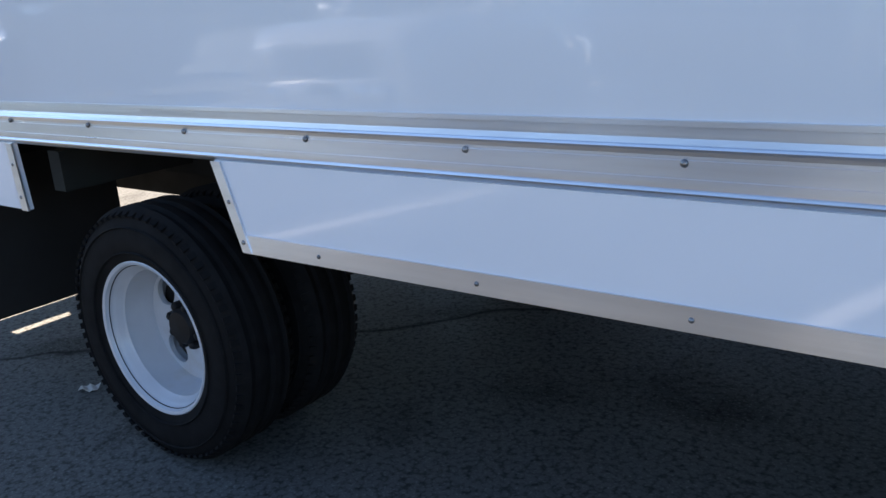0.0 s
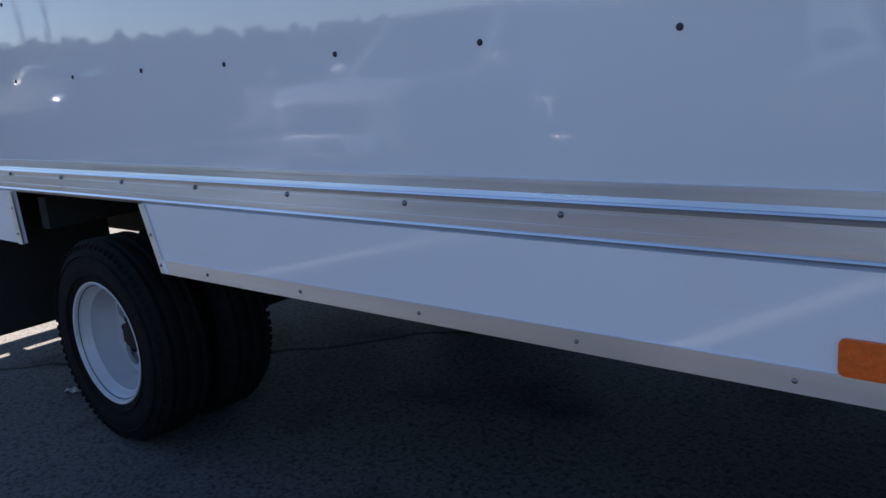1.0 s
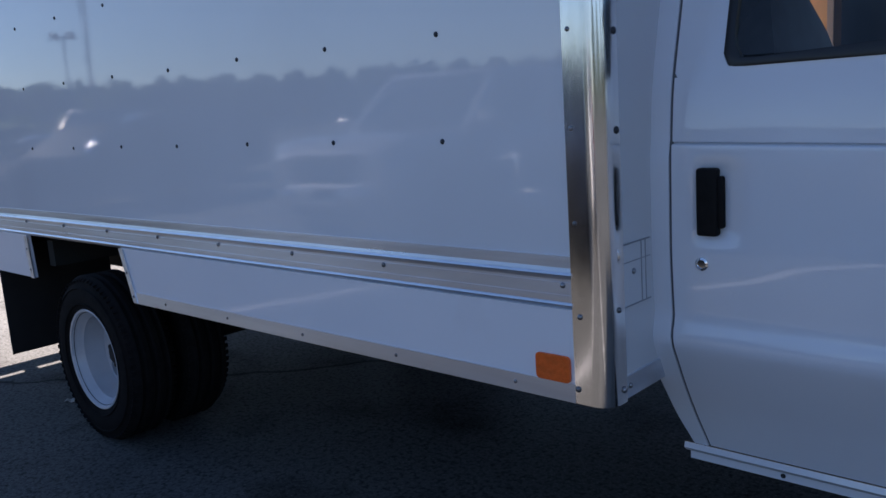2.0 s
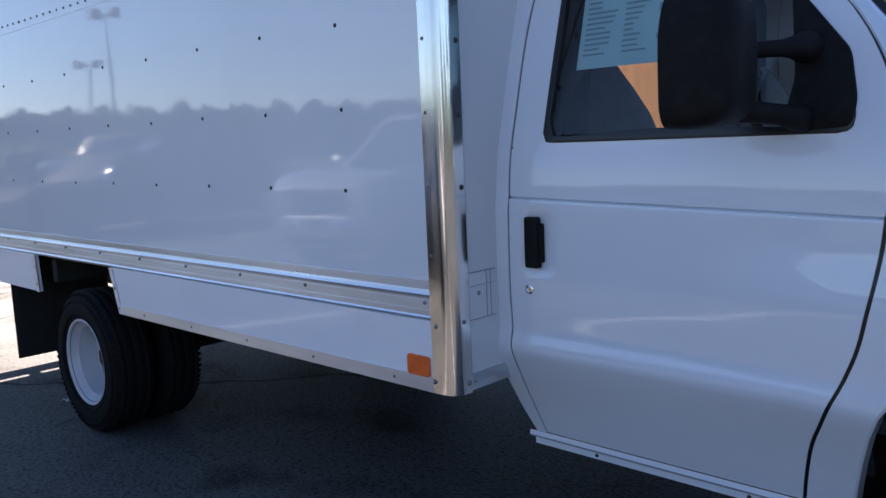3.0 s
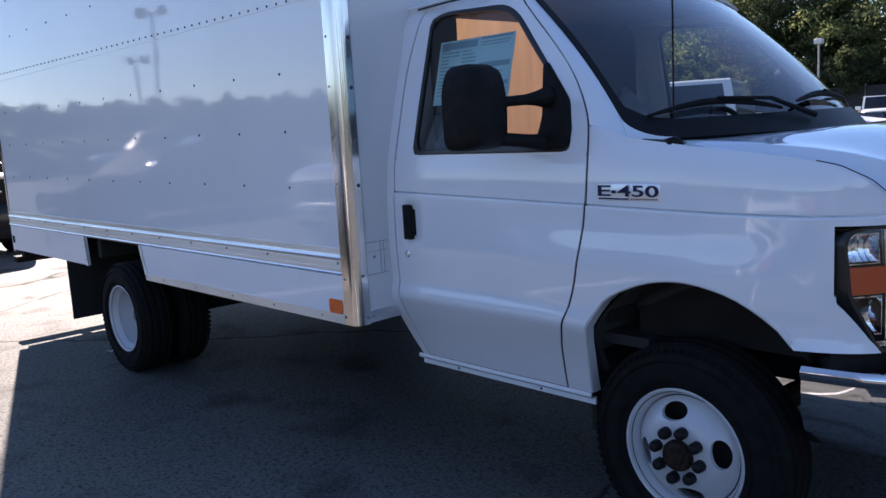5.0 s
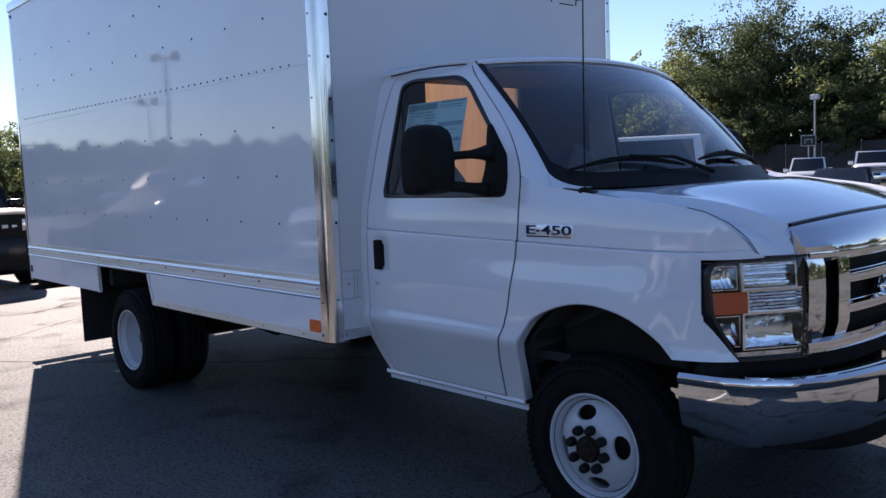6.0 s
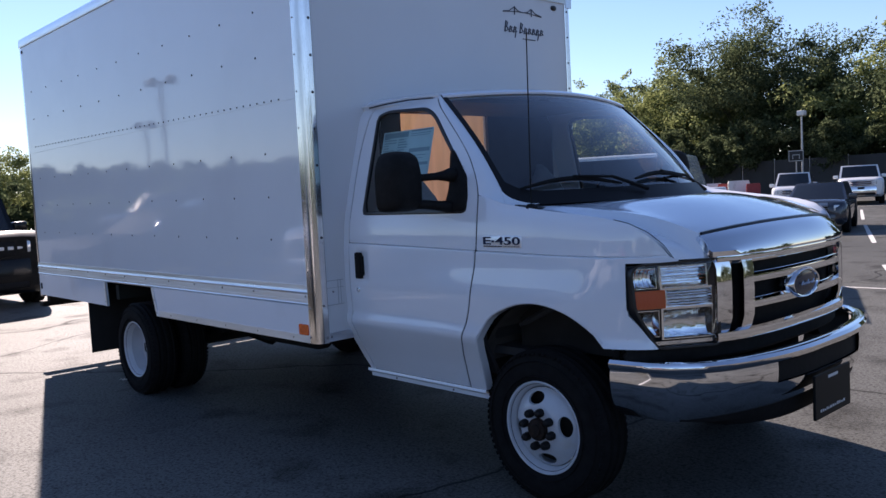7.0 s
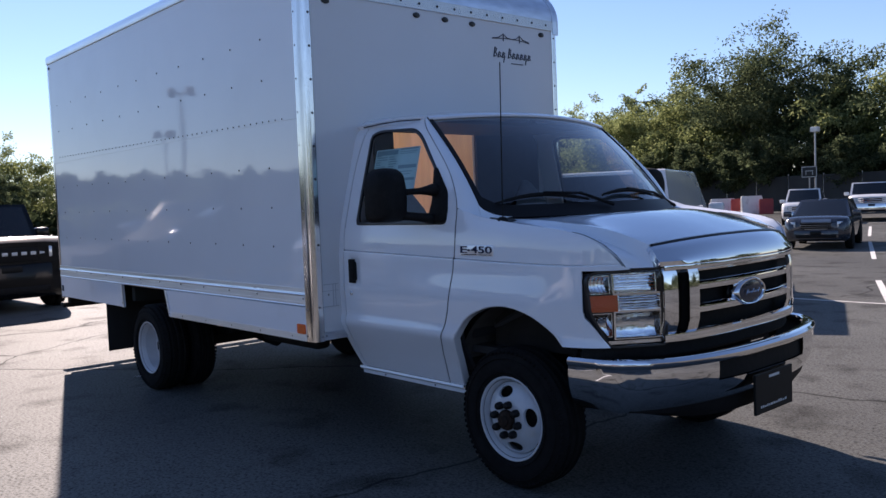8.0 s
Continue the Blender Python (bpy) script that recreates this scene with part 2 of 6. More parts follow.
MAT = {
    "asphalt": asphalt_material(),
    "panel": material("white_panel", (0.76, 0.79, 0.83), rough=0.035, spec=0.95, vary=0.02, scale=1.3, bump=0.085, bump_scale=2.6, second=(0.71, 0.73, 0.77), second_scale=0.9, second_amount=0.35),
    "skirt": material("white_skirt_sheet", (0.77, 0.81, 0.87), rough=0.07, spec=0.75, vary=0.02, scale=1.6, bump=0.03, bump_scale=2.0, second=(0.71, 0.73, 0.77), second_scale=2.2, second_amount=0.25),
    "front_panel": material("front_wall_panel", (0.66, 0.665, 0.68), rough=0.22, spec=0.5, vary=0.02, scale=1.5, bump=0.015, bump_scale=3.0),
    "paint": material("white_cab_paint", (0.76, 0.80, 0.86), rough=0.08, spec=0.35, coat=1.0, vary=0.015, scale=2.0, coat_ior=1.47),
    "alu": material("aluminium_trim", (0.73, 0.76, 0.81), rough=0.30, metal=1.0, vary=0.10, scale=7.0, rough_vary=0.07, stretch=(0.25, 1, 3.0), bump=0.05, bump_scale=30, brushed="X"),
    "post": material("aluminium_corner_post", (0.76, 0.74, 0.72), rough=0.14, metal=1.0, vary=0.14, scale=9.0, rough_vary=0.08, stretch=(2.0, 2.0, 0.35), bump=0.05, bump_scale=18),
    "rivet": material("rivet_steel", (0.34, 0.34, 0.35), rough=0.35, metal=0.9, random_vary=0.5),
    "rivet_dark": material("dark_rivet", (0.035, 0.037, 0.045), rough=0.4, metal=0.2, random_vary=0.4),
    "caulk": material("grey_seam_sealer", (0.10, 0.105, 0.115), rough=0.6),
    "sealer": material("pale_seam_sealer", (0.30, 0.31, 0.33), rough=0.6, vary=0.1, scale=30.0),
    "chrome": material("chrome", (0.80, 0.80, 0.81), rough=0.045, metal=1.0),
    "mirror_cap": material("chrome_glint_dome", (0.85, 0.85, 0.86), rough=0.09, metal=1.0),
    "lamp_chrome": material("lamp_reflector_chrome", (0.80, 0.81, 0.83), rough=0.05, metal=1.0, bump=0.35, bump_scale=26),
    "diamond": material("diamond_plate", (0.66, 0.66, 0.66), rough=0.28, metal=1.0, bump=0.3, bump_scale=70),
    "black": material("black_plastic", (0.011, 0.0108, 0.011), rough=0.65, spec=0.12, vary=0.25, scale=30.0, bump=0.08, bump_scale=260),
    "frit": material("windshield_black_band", (0.008, 0.008, 0.009), rough=0.45, spec=0.25),
    "black_gloss": material("black_rubber_seal", (0.012, 0.012, 0.013), rough=0.3),
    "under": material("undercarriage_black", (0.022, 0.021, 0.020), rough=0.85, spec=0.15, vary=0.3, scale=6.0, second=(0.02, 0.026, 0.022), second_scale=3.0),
    "liner": material("wheel_house_liner", (0.085, 0.082, 0.078), rough=0.8, spec=0.2, vary=0.25, scale=7.0, second=(0.05, 0.046, 0.04), second_scale=4.0, bump=0.1, bump_scale=25),
    "rubber": material("tyre_rubber", (0.009, 0.009, 0.0095), rough=0.85, spec=0.12, vary=0.25, scale=25.0, second=(0.012, 0.0115, 0.0105), second_scale=6.0, second_amount=0.3, bump=0.08, bump_scale=150),
    "rim": material("white_wheel_paint", (0.52, 0.54, 0.57), rough=0.32, coat=0.4, vary=0.04, scale=14.0, second=(0.5, 0.49, 0.47), second_scale=9.0, second_amount=0.15),
    "hub": material("rusty_hub", (0.022, 0.015, 0.012), rough=0.75, spec=0.15, vary=0.4, scale=60.0, second=(0.05, 0.028, 0.018), second_scale=35.0, bump=0.1, bump_scale=120),
    "nut": material("black_lug_nut", (0.008, 0.008, 0.0085), rough=0.5, spec=0.25),
    "amber": material("amber_lens", (0.80, 0.13, 0.015), rough=0.2, spec=0.5, vary=0.1, scale=60.0, bump=0.25, bump_scale=120),
    "signal": material("amber_signal_lens", (0.66, 0.095, 0.012), rough=0.12, spec=0.6, bump=0.2, bump_scale=110),
    "glass": glass_material("window_glass", (0.86, 0.90, 0.90)),
    "windshield": glass_material("windshield_glass", (0.74, 0.81, 0.83), ior=1.95),
    "lens": glass_material("headlight_lens", (0.93, 0.94, 0.95)),
    "dark_glass": material("dark_tinted_glass", (0.012, 0.014, 0.016), rough=0.03, spec=0.6),
    "ply": material("plywood_lining", (0.68, 0.45, 0.25), rough=0.6, vary=0.12, scale=4.0, stretch=(6, 6, 0.5), second=(0.60, 0.38, 0.19), second_scale=2.0),
    "seat": material("grey_vinyl_seat", (0.07, 0.075, 0.085), rough=0.55, vary=0.12, scale=20.0, bump=0.05, bump_scale=200),
    "dash": material("dashboard_plastic", (0.020, 0.022, 0.025), rough=0.55, vary=0.1, scale=20.0),
    "cab_trim": material("cab_interior_trim", (0.035, 0.037, 0.042), rough=0.7, vary=0.12, scale=9.0),
    "paper": material("sticker_paper", (0.42, 0.60, 0.62), rough=0.5, vary=0.04, scale=12.0),
    "ink": material("printed_ink", (0.20, 0.32, 0.36), rough=0.6),
    "navy": material("badge_navy", (0.012, 0.020, 0.06), rough=0.25),
    "badge_metal": material("brushed_badge_metal", (0.84, 0.86, 0.90), rough=0.3, metal=0.7),
    "emblem_dark": material("emblem_field_dark_blue", (0.05, 0.06, 0.09), rough=0.12, metal=0.6),
    "plate": material("plate_black", (0.007, 0.0075, 0.008), rough=0.55, spec=0.2),
    "plate_ink": material("plate_lettering", (0.62, 0.62, 0.62), rough=0.5),
    "logo_ink": material("decal_ink", (0.03, 0.035, 0.06), rough=0.5),
    "lamp_pole": material("dark_bronze_pole", (0.05, 0.045, 0.04), rough=0.5, metal=0.3, vary=0.15, scale=6.0),
    "paper_scrap": material("scrap_paper", (0.48, 0.46, 0.42), rough=0.8, vary=0.1, scale=60.0, bump=0.3, bump_scale=90.0),
    "line": material("road_marking_paint", (0.58, 0.57, 0.55), rough=0.7, vary=0.15, scale=20.0, second=(0.33, 0.32, 0.31), second_scale=9.0, second_amount=0.35),
    "roof": translucent_material("translucent_roof_sheet", (0.80, 0.80, 0.78)),
    "flap": material("mud_flap_rubber", (0.012, 0.012, 0.012), rough=0.7, vary=0.2, scale=9.0),
    "car_dark": material("dark_car_paint", (0.010, 0.015, 0.030), rough=0.25, spec=0.3, coat=0.4),
    "car_black": material("black_car_paint", (0.004, 0.0045, 0.006), rough=0.22, spec=0.2, coat=0.12),
    # matte paint and glass, to keep the sedan's streaks out of the truck's side
    "car_dull": material("matte_black_car_paint", (0.010, 0.010, 0.011), rough=0.7, spec=0.03),
    "dull_glass": material("matte_dark_glass", (0.010, 0.011, 0.012), rough=0.5, spec=0.05),
    "car_grey": material("charcoal_car_paint", (0.020, 0.025, 0.036), rough=0.25, coat=0.8),
    "car_white": material("white_car_paint", (0.74, 0.74, 0.74), rough=0.2, coat=1.0, vary=0.02, scale=2.0),
    "car_red": material("red_car_paint", (0.30, 0.02, 0.02), rough=0.22, coat=1.0),
    "car_silver": material("silver_car_paint", (0.30, 0.31, 0.33), rough=0.25, metal=0.4, coat=1.0),
    "alloy": material("alloy_wheel", (0.42, 0.42, 0.43), rough=0.3, metal=0.8),
    "bark": material("tree_bark", (0.075, 0.055, 0.042), rough=0.9, vary=0.3, scale=5.0, stretch=(3, 3, 0.6), bump=0.5, bump_scale=12),
    "fence": material("fence_screen", (0.030, 0.033, 0.034), rough=0.85, vary=0.2, scale=0.8, stretch=(1, 1, 0.2)),
    "steel": material("galvanised_steel", (0.42, 0.43, 0.43), rough=0.45, metal=0.6, vary=0.1, scale=8.0),
    "barrier_white": material("white_barrier_plastic", (0.72, 0.71, 0.68), rough=0.5, vary=0.06, scale=3.0, second=(0.45, 0.43, 0.4), second_scale=2.0, second_amount=0.3),
    "barrier_red": material("red_barrier_plastic", (0.26, 0.02, 0.018), rough=0.5, vary=0.12, scale=3.0),
}


def leaf_material(name, color, color2):
    m = bpy.data.materials.new(name)
    m.use_nodes = True
    nt = m.node_tree
    nt.nodes.remove(nt.nodes["Principled BSDF"])
    ge = nt.nodes.new("ShaderNodeNewGeometry")
    mixc = nt.nodes.new("ShaderNodeMix")
    mixc.data_type = "RGBA"
    mixc.inputs[6].default_value, mixc.inputs[7].default_value = (*color, 1), (*color2, 1)
    nt.links.new(ge.outputs["Random Per Island"], mixc.inputs[0])
    d = nt.nodes.new("ShaderNodeBsdfDiffuse")
    t = nt.nodes.new("ShaderNodeBsdfTranslucent")
    for s in (d, t):
        nt.links.new(mixc.outputs[2], s.inputs["Color"])
    mx = nt.nodes.new("ShaderNodeMixShader")
    mx.inputs[0].default_value = 0.5
    nt.links.new(d.outputs[0], mx.inputs[1])
    nt.links.new(t.outputs[0], mx.inputs[2])
    nt.links.new(mx.outputs[0], nt.nodes["Material Output"].inputs["Surface"])
    return m


LEAF = leaf_material("green_leaves", (0.034, 0.050, 0.026), (0.148, 0.178, 0.092))
LEAF_YELLOW = leaf_material("yellowing_leaves", (0.12, 0.15, 0.052), (0.34, 0.37, 0.16))


# ---------------------------------------------------------------- mesh tools
def lin(a, b, n):
    """n even steps from a to b."""
    return [float(v) for v in np.linspace(a, b, n)]


def part(name, bm, mat, parent=None, label="", smooth=True, kind=""):
    """Links a bmesh, or a mesh, as one object under its thing."""
    if isinstance(bm, bmesh.types.BMesh):
        me = bpy.data.meshes.new(name)
        bmesh.ops.recalc_face_normals(bm, faces=bm.faces)
        bm.to_mesh(me)
        bm.free()
    else:
        me = bm
    if smooth:
        me.shade_smooth()
        me.set_sharp_from_angle(angle=radians(35))
    if not me.materials:
        me.materials.append(mat if not isinstance(mat, str) else MAT[mat])
    ob = new(name, me)
    if parent:
        ob.parent = parent
    return tagged(ob, label=label, kind=kind)


def thing(name, label, category, at=None, group="", kind=""):
    ob = new(name)
    ob.empty_display_size = 0.2
    if at is not None:
        ob.matrix_basis = at
    return tagged(ob, label, category, group, kind)


def block(x0, x1, y0, y1, z0, z1, bevel=0.0, seg=2, bm=None):
    bm = bm or bmesh.new()
    r = bmesh.ops.create_cube(bm, size=1.0)
    for v in r["verts"]:
        v.co = Vector(((x0 + x1) / 2 + v.co.x * (x1 - x0), (y0 + y1) / 2 + v.co.y * (y1 - y0), (z0 + z1) / 2 + v.co.z * (z1 - z0)))
    if bevel:
        es = list({e for v in r["verts"] for e in v.link_edges})
        bmesh.ops.bevel(bm, geom=es, offset=bevel, segments=seg, affect="EDGES", profile=0.5)
    return bm


def grid_faces(bm, V, loop_u=False, loop_v=False):
    nu, nv = len(V), len(V[0])
    for i in range(nu if loop_u else nu - 1):
        for j in range(nv if loop_v else nv - 1):
            a, b = V[i][j], V[(i + 1) % nu][j]
            c, d = V[(i + 1) % nu][(j + 1) % nv], V[i][(j + 1) % nv]
            if len({a, b, c, d}) == 4:
                try:
                    bm.faces.new((a, b, c, d))
                except ValueError:
                    pass


def sheet(P, thick, out, bm=None):
    """A panel: a grid of points and its back, thick inwards from the side that out looks to."""
    bm = bm or bmesh.new()
    P = np.array(P, float)
    du, dv = np.gradient(P, axis=0), np.gradient(P, axis=1)
    n = np.cross(du, dv)
    n /= np.linalg.norm(n, axis=2, keepdims=True) + 1e-9
    out = np.array(out, float)
    if (n @ out).sum() < 0:
        n = -n
    Q = P - n * thick
    A = [[bm.verts.new(p) for p in row] for row in P]
    B = [[bm.verts.new(p) for p in row] for row in Q]
    grid_faces(bm, A)
    grid_faces(bm, B)
    nu, nv = P.shape[:2]
    rim = [(i, 0) for i in range(nu)] + [(nu - 1, j) for j in range(1, nv)] + [(i, nv - 1) for i in range(nu - 2, -1, -1)] + [(0, j) for j in range(nv - 2, 0, -1)]
    for k in range(len(rim)):
        (i, j), (p, q) = rim[k], rim[(k + 1) % len(rim)]
        bm.faces.new((A[i][j], A[p][q], B[p][q], B[i][j]))
    return bm


def ring(outer, inner, thick, back, bm=None):
    """A frame between two closed loops of equally many points, thick along back."""
    bm = bm or bmesh.new()
    back = Vector(back) * thick
    L = [[bm.verts.new(p) for p in loop] for loop in (outer, inner, [Vector(p) + back for p in inner], [Vector(p) + back for p in outer])]
    grid_faces(bm, L, loop_u=True, loop_v=True)
    return bm


def lathe(profile, seg=48, bm=None, m=None, close=False):
    """Turns (radius, y) points round the y axis."""
    bm = bm or bmesh.new()
    m = m or Matrix()
    V = []
    for r, y in profile:
        V.append([bm.verts.new(m @ Vector((r * math.cos(2 * math.pi * k / seg), y, r * math.sin(2 * math.pi * k / seg)))) for k in range(seg)])
    grid_faces(bm, V, loop_u=close, loop_v=True)
    if not close:
        for row in (V[0], V[-1]):
            if (row[0].co - row[seg // 2].co).length > 1e-4:
                bm.faces.new(row)
    return bm


def tube(points, radius, seg=8, bm=None):
    bm = bm or bmesh.new()
    pts = [Vector(p) for p in points]
    rad = radius if isinstance(radius, (list, tuple)) else [radius] * len(pts)
    V = []
    for i, p in enumerate(pts):
        d = (pts[min(i + 1, len(pts) - 1)] - pts[max(i - 1, 0)]).normalized()
        s = d.orthogonal().normalized() if abs(d.z) > 0.9 else d.cross(Vector((0, 0, 1))).normalized()
        u = d.cross(s)
        V.append([bm.verts.new(p + (s * math.cos(2 * math.pi * k / seg) + u * math.sin(2 * math.pi * k / seg)) * rad[i]) for k in range(seg)])
    grid_faces(bm, V, loop_v=True)
    bm.faces.new(V[0])
    bm.faces.new(V[-1])
    return bm


def extrude_profile(pts, axis, a, b, bm=None):
    """A closed 2D profile drawn along an axis from a to b. pts are the other two coordinates in x, y, z order."""
    bm = bm or bmesh.new()

    def at(p, t):
        return {"x": (t, p[0], p[1]), "y": (p[0], t, p[1]), "z": (p[0], p[1], t)}[axis]
    A = [bm.verts.new(at(p, a)) for p in pts]
    B = [bm.verts.new(at(p, b)) for p in pts]
    for k in range(len(pts)):
        q = (k + 1) % len(pts)
        bm.faces.new((A[k], A[q], B[q], B[k]))
    bm.faces.new(A)
    bm.faces.new(B)
    return bm


def rounded(pts, r, n=4):
    """A closed 2D loop with its corners rounded; r is one radius or one for each corner."""
    out = []
    k = len(pts)
    for i in range(k):
        p, a, b = Vector(pts[i]), Vector(pts[i - 1]), Vector(pts[(i + 1) % k])
        rr = r[i] if isinstance(r, (list, tuple)) else r
        da, db = (a - p), (b - p)
        ra, rb = min(rr, da.length * 0.45), min(rr, db.length * 0.45)
        s, e = p + da.normalized() * ra, p + db.normalized() * rb
        for j in range(n + 1):
            t = j / n
            out.append((1 - t) ** 2 * s + 2 * t * (1 - t) * p + t * t * e)
    return out


def resample(loop, n):
    """n points evenly along a closed loop, from its first point."""
    L = [Vector(p) for p in loop] + [Vector(loop[0])]
    d = [0.0]
    for a, b in zip(L, L[1:]):
        d.append(d[-1] + (b - a).length)
    out, j = [], 0
    for k in range(n):
        s = d[-1] * k / n
        while d[j + 1] < s:
            j += 1
        f = (s - d[j]) / max(1e-9, d[j + 1] - d[j])
        out.append(L[j].lerp(L[j + 1], f))
    return out


def dome(r, h, seg=8):
    """The mesh of a small rivet head that looks along -y."""
    bm = bmesh.new()
    lathe([(r, 0.0), (r * 0.85, -h * 0.6), (r * 0.45, -h), (0.0005, -h * 1.05)], seg, bm)
    me = bpy.data.meshes.new("rivet")
    bm.to_mesh(me)
    bm.free()
    me.shade_smooth()
    return me


def bar_text(parent, rows, plane, mat, name="lettering"):
    """Plain bars in the place of writing; plane turns (u, v, lift) into a place."""
    bm = bmesh.new()
    for u0, u1, v0, v1 in rows:
        q = [bm.verts.new(plane(u, v, 0.0012)) for u, v in ((u0, v0), (u1, v0), (u1, v1), (u0, v1))]
        bm.faces.new(q)
    return part(name, bm, mat, parent, smooth=False, kind="stuff" if len(rows) > 1 else "")


# ---------------------------------------------------------------- ground
bm = bmesh.new()
bmesh.ops.create_grid(bm, x_segments=8, y_segments=8, size=900)
tagged(part("ground", bm, "asphalt", smooth=False), "weathered grey asphalt car park with cracks and stains", "asphalt", kind="structure")

# ---------------------------------------------------------------- the truck: cargo box
YC = 1.27                       # the cab's middle line
BX0, BX1, BW, BTOP = -4.85, 0.05, 2.44, 3.20
truck = thing("box_truck", "white box truck with aluminium trim parked on shaded asphalt", "truck")


def panel_sheet(x0, x1, z0, z1, y, thick, name, mat, parent, label=""):
    """A wall sheet with slightly rounded edges."""
    return part(name, block(x0, x1, min(y, y + thick), max(y, y + thick), z0, z1, 0.002, 1), mat, parent, label)


right_lower = panel_sheet(-4.83, -0.02, 0.96, 2.105, 0.0, 0.02, "side_panel", "panel", truck, "glossy white lower side panel with rivets")
right_upper = panel_sheet(-4.83, -0.02, 2.085, 3.15, -0.0014, 0.02, "side_panel", "panel", truck, "glossy white upper side panel overlapping a riveted seam")
panel_sheet(-4.83, -0.02, 0.90, 3.15, BW, -0.02, "side_panel", "panel", truck)

# lining of plywood within, floor and rear door
part("plywood_lining", block(-4.80, -0.03, 0.03, 0.045, 0.95, 3.12), "ply", truck, "tan plywood lining of the cargo box")
part("plywood_lining", block(-4.80, -0.03, BW - 0.045, BW - 0.03, 0.95, 3.12), "ply", truck)
part("cargo_floor", block(-4.82, 0.03, 0.03, BW - 0.03, 0.900, 0.92), "ply", truck)
part("rear_door", block(-4.85, -4.82, 0.06, BW - 0.06, 0.90, 3.12), "front_panel", truck)
for y0 in (0.0, BW - 0.06):
    part("rear_post", block(-4.87, -4.80, y0, y0 + 0.06, 0.66, 3.16, 0.006), "post", truck)
part("rear_header", block(-4.87, -4.80, 0.06, BW - 0.06, 3.08, 3.16, 0.006), "post", truck)
bm = bmesh.new()
grid_faces(bm, [[bm.verts.new((-4.84 + 4.64 * i / 40, 0.03 + (BW - 0.06) * j / 8, 3.168 + 0.012 * math.sin(math.pi * j / 8) + 0.004 * (i % 2))) for j in range(9)] for i in range(41)])
part("roof_sheet", bm, "roof", truck, "translucent white fibreglass roof sheet")

# bottom rail: a flat band with two half-round ridges
rail = [(0.004, 1.010), (-0.007, 1.0095), (-0.007, 1.000), (-0.0058, 0.9995), (-0.0058, 0.982)]
for zc in (0.967, 0.898):
    rail += [(-0.008, zc + 0.0050), (-0.0112, zc + 0.0036), (-0.0128, zc), (-0.0112, zc - 0.0036), (-0.008, zc - 0.0050)]
    if zc > 0.95:
        rail += [(-0.0055, 0.955), (-0.0055, 0.949), (-0.007, 0.9485), (-0.007, 0.920), (-0.0085, 0.9195), (-0.0085, 0.911)]
rail += [(0.004, 0.884)]
rail = [(y + 0.0028 if y < 0 else y, z) for y, z in rail]
bottom_rail = part("bottom_rail", extrude_profile(rail, "x", -4.84, -0.032), "alu", truck, "brushed aluminium bottom rail with two ridges", smooth=False)
part("bottom_rail", extrude_profile([(BW - y, z) for y, z in rail], "x", -4.84, -0.03), "alu", truck)

RIVET_STEEL, RIVET_DARK = dome(0.0072, 0.005, 10), dome(0.0072, 0.004, 8)
RIVET_STEEL.materials.append(MAT["rivet"])
RIVET_DARK.materials.append(MAT["rivet_dark"])


def rivet(parent, x, y, z, mesh=RIVET_DARK, turn=0.0, size=1.0):
    ob = new("rivet", mesh)
    ob.parent = parent
    ob.matrix_basis = pose(x, y, z, 0, 0, turn) @ Matrix.Scale(size, 4)
    return ob


rnd = random.Random(5)
for zr in (1.270, 1.531, 1.794):
    for k in range(11):
        rivet(right_lower, -0.402 - 0.4165 * k + rnd.uniform(-0.006, 0.006), -0.0, zr + 0.0037 * k + rnd.uniform(-0.003, 0.003))
for zr in (2.375, 2.640):
    for k in range(11):
        rivet(right_upper, -0.44 - 0.4165 * k + rnd.uniform(-0.006, 0.006), -0.003, zr + 0.003 * k + rnd.uniform(-0.003, 0.003))
for k in range(55):
    rivet(right_upper, -0.215 - 0.0815 * k, -0.003, 2.098 + 0.0008 * k, size=0.85)
for k in range(11):
    rivet(bottom_rail, -0.645 - 0.4075 * k, -0.0042, 0.942 + 0.002 * k, RIVET_STEEL)
rivet(bottom_rail, -0.058, -0.0042, 0.942, RIVET_STEEL)

# top rail along the roof edge, rounded
top = [(0.0, 3.125), (-0.010, 3.125), (-0.012, 3.13), (-0.012, 3.185), (-0.004, 3.205), (0.012, 3.213), (0.06, 3.213), (0.06, 3.18), (0.0, 3.16)]
part("top_rail", extrude_profile(top, "x", -4.86, -0.20), "alu", truck, "aluminium roof edge rail")
part("top_rail", extrude_profile([(BW - y, z) for y, z in top], "x", -4.86, -0.20), "alu", truck)
rivet(right_upper, -4.80, -0.004, 3.08, RIVET_DARK, size=2.2)

# the front wall, with the doorway to the cab
front_wall = part("front_wall", block(0.03, BX1, 0.03, BW - 0.03, 2.02, 2.93), "front_panel", truck, "grey-white front wall above the cab")
part("front_wall", block(0.03, BX1, 0.03, 0.68, 0.69, 2.02), "front_panel", truck)
part("front_wall", block(0.03, BX1, 1.46, BW - 0.03, 0.69, 2.02), "front_panel", truck)
part("bulkhead_trim", block(0.052, 0.075, 0.52, 0.68, 0.92, 2.02), "cab_trim", truck)
part("bulkhead_trim", block(0.052, 0.075, 1.46, 2.14, 0.72, 2.02), "cab_trim", truck)
part("door_jamb", block(-0.02, 0.03, 0.64, 0.68, 0.92, 2.02), "ply", truck)

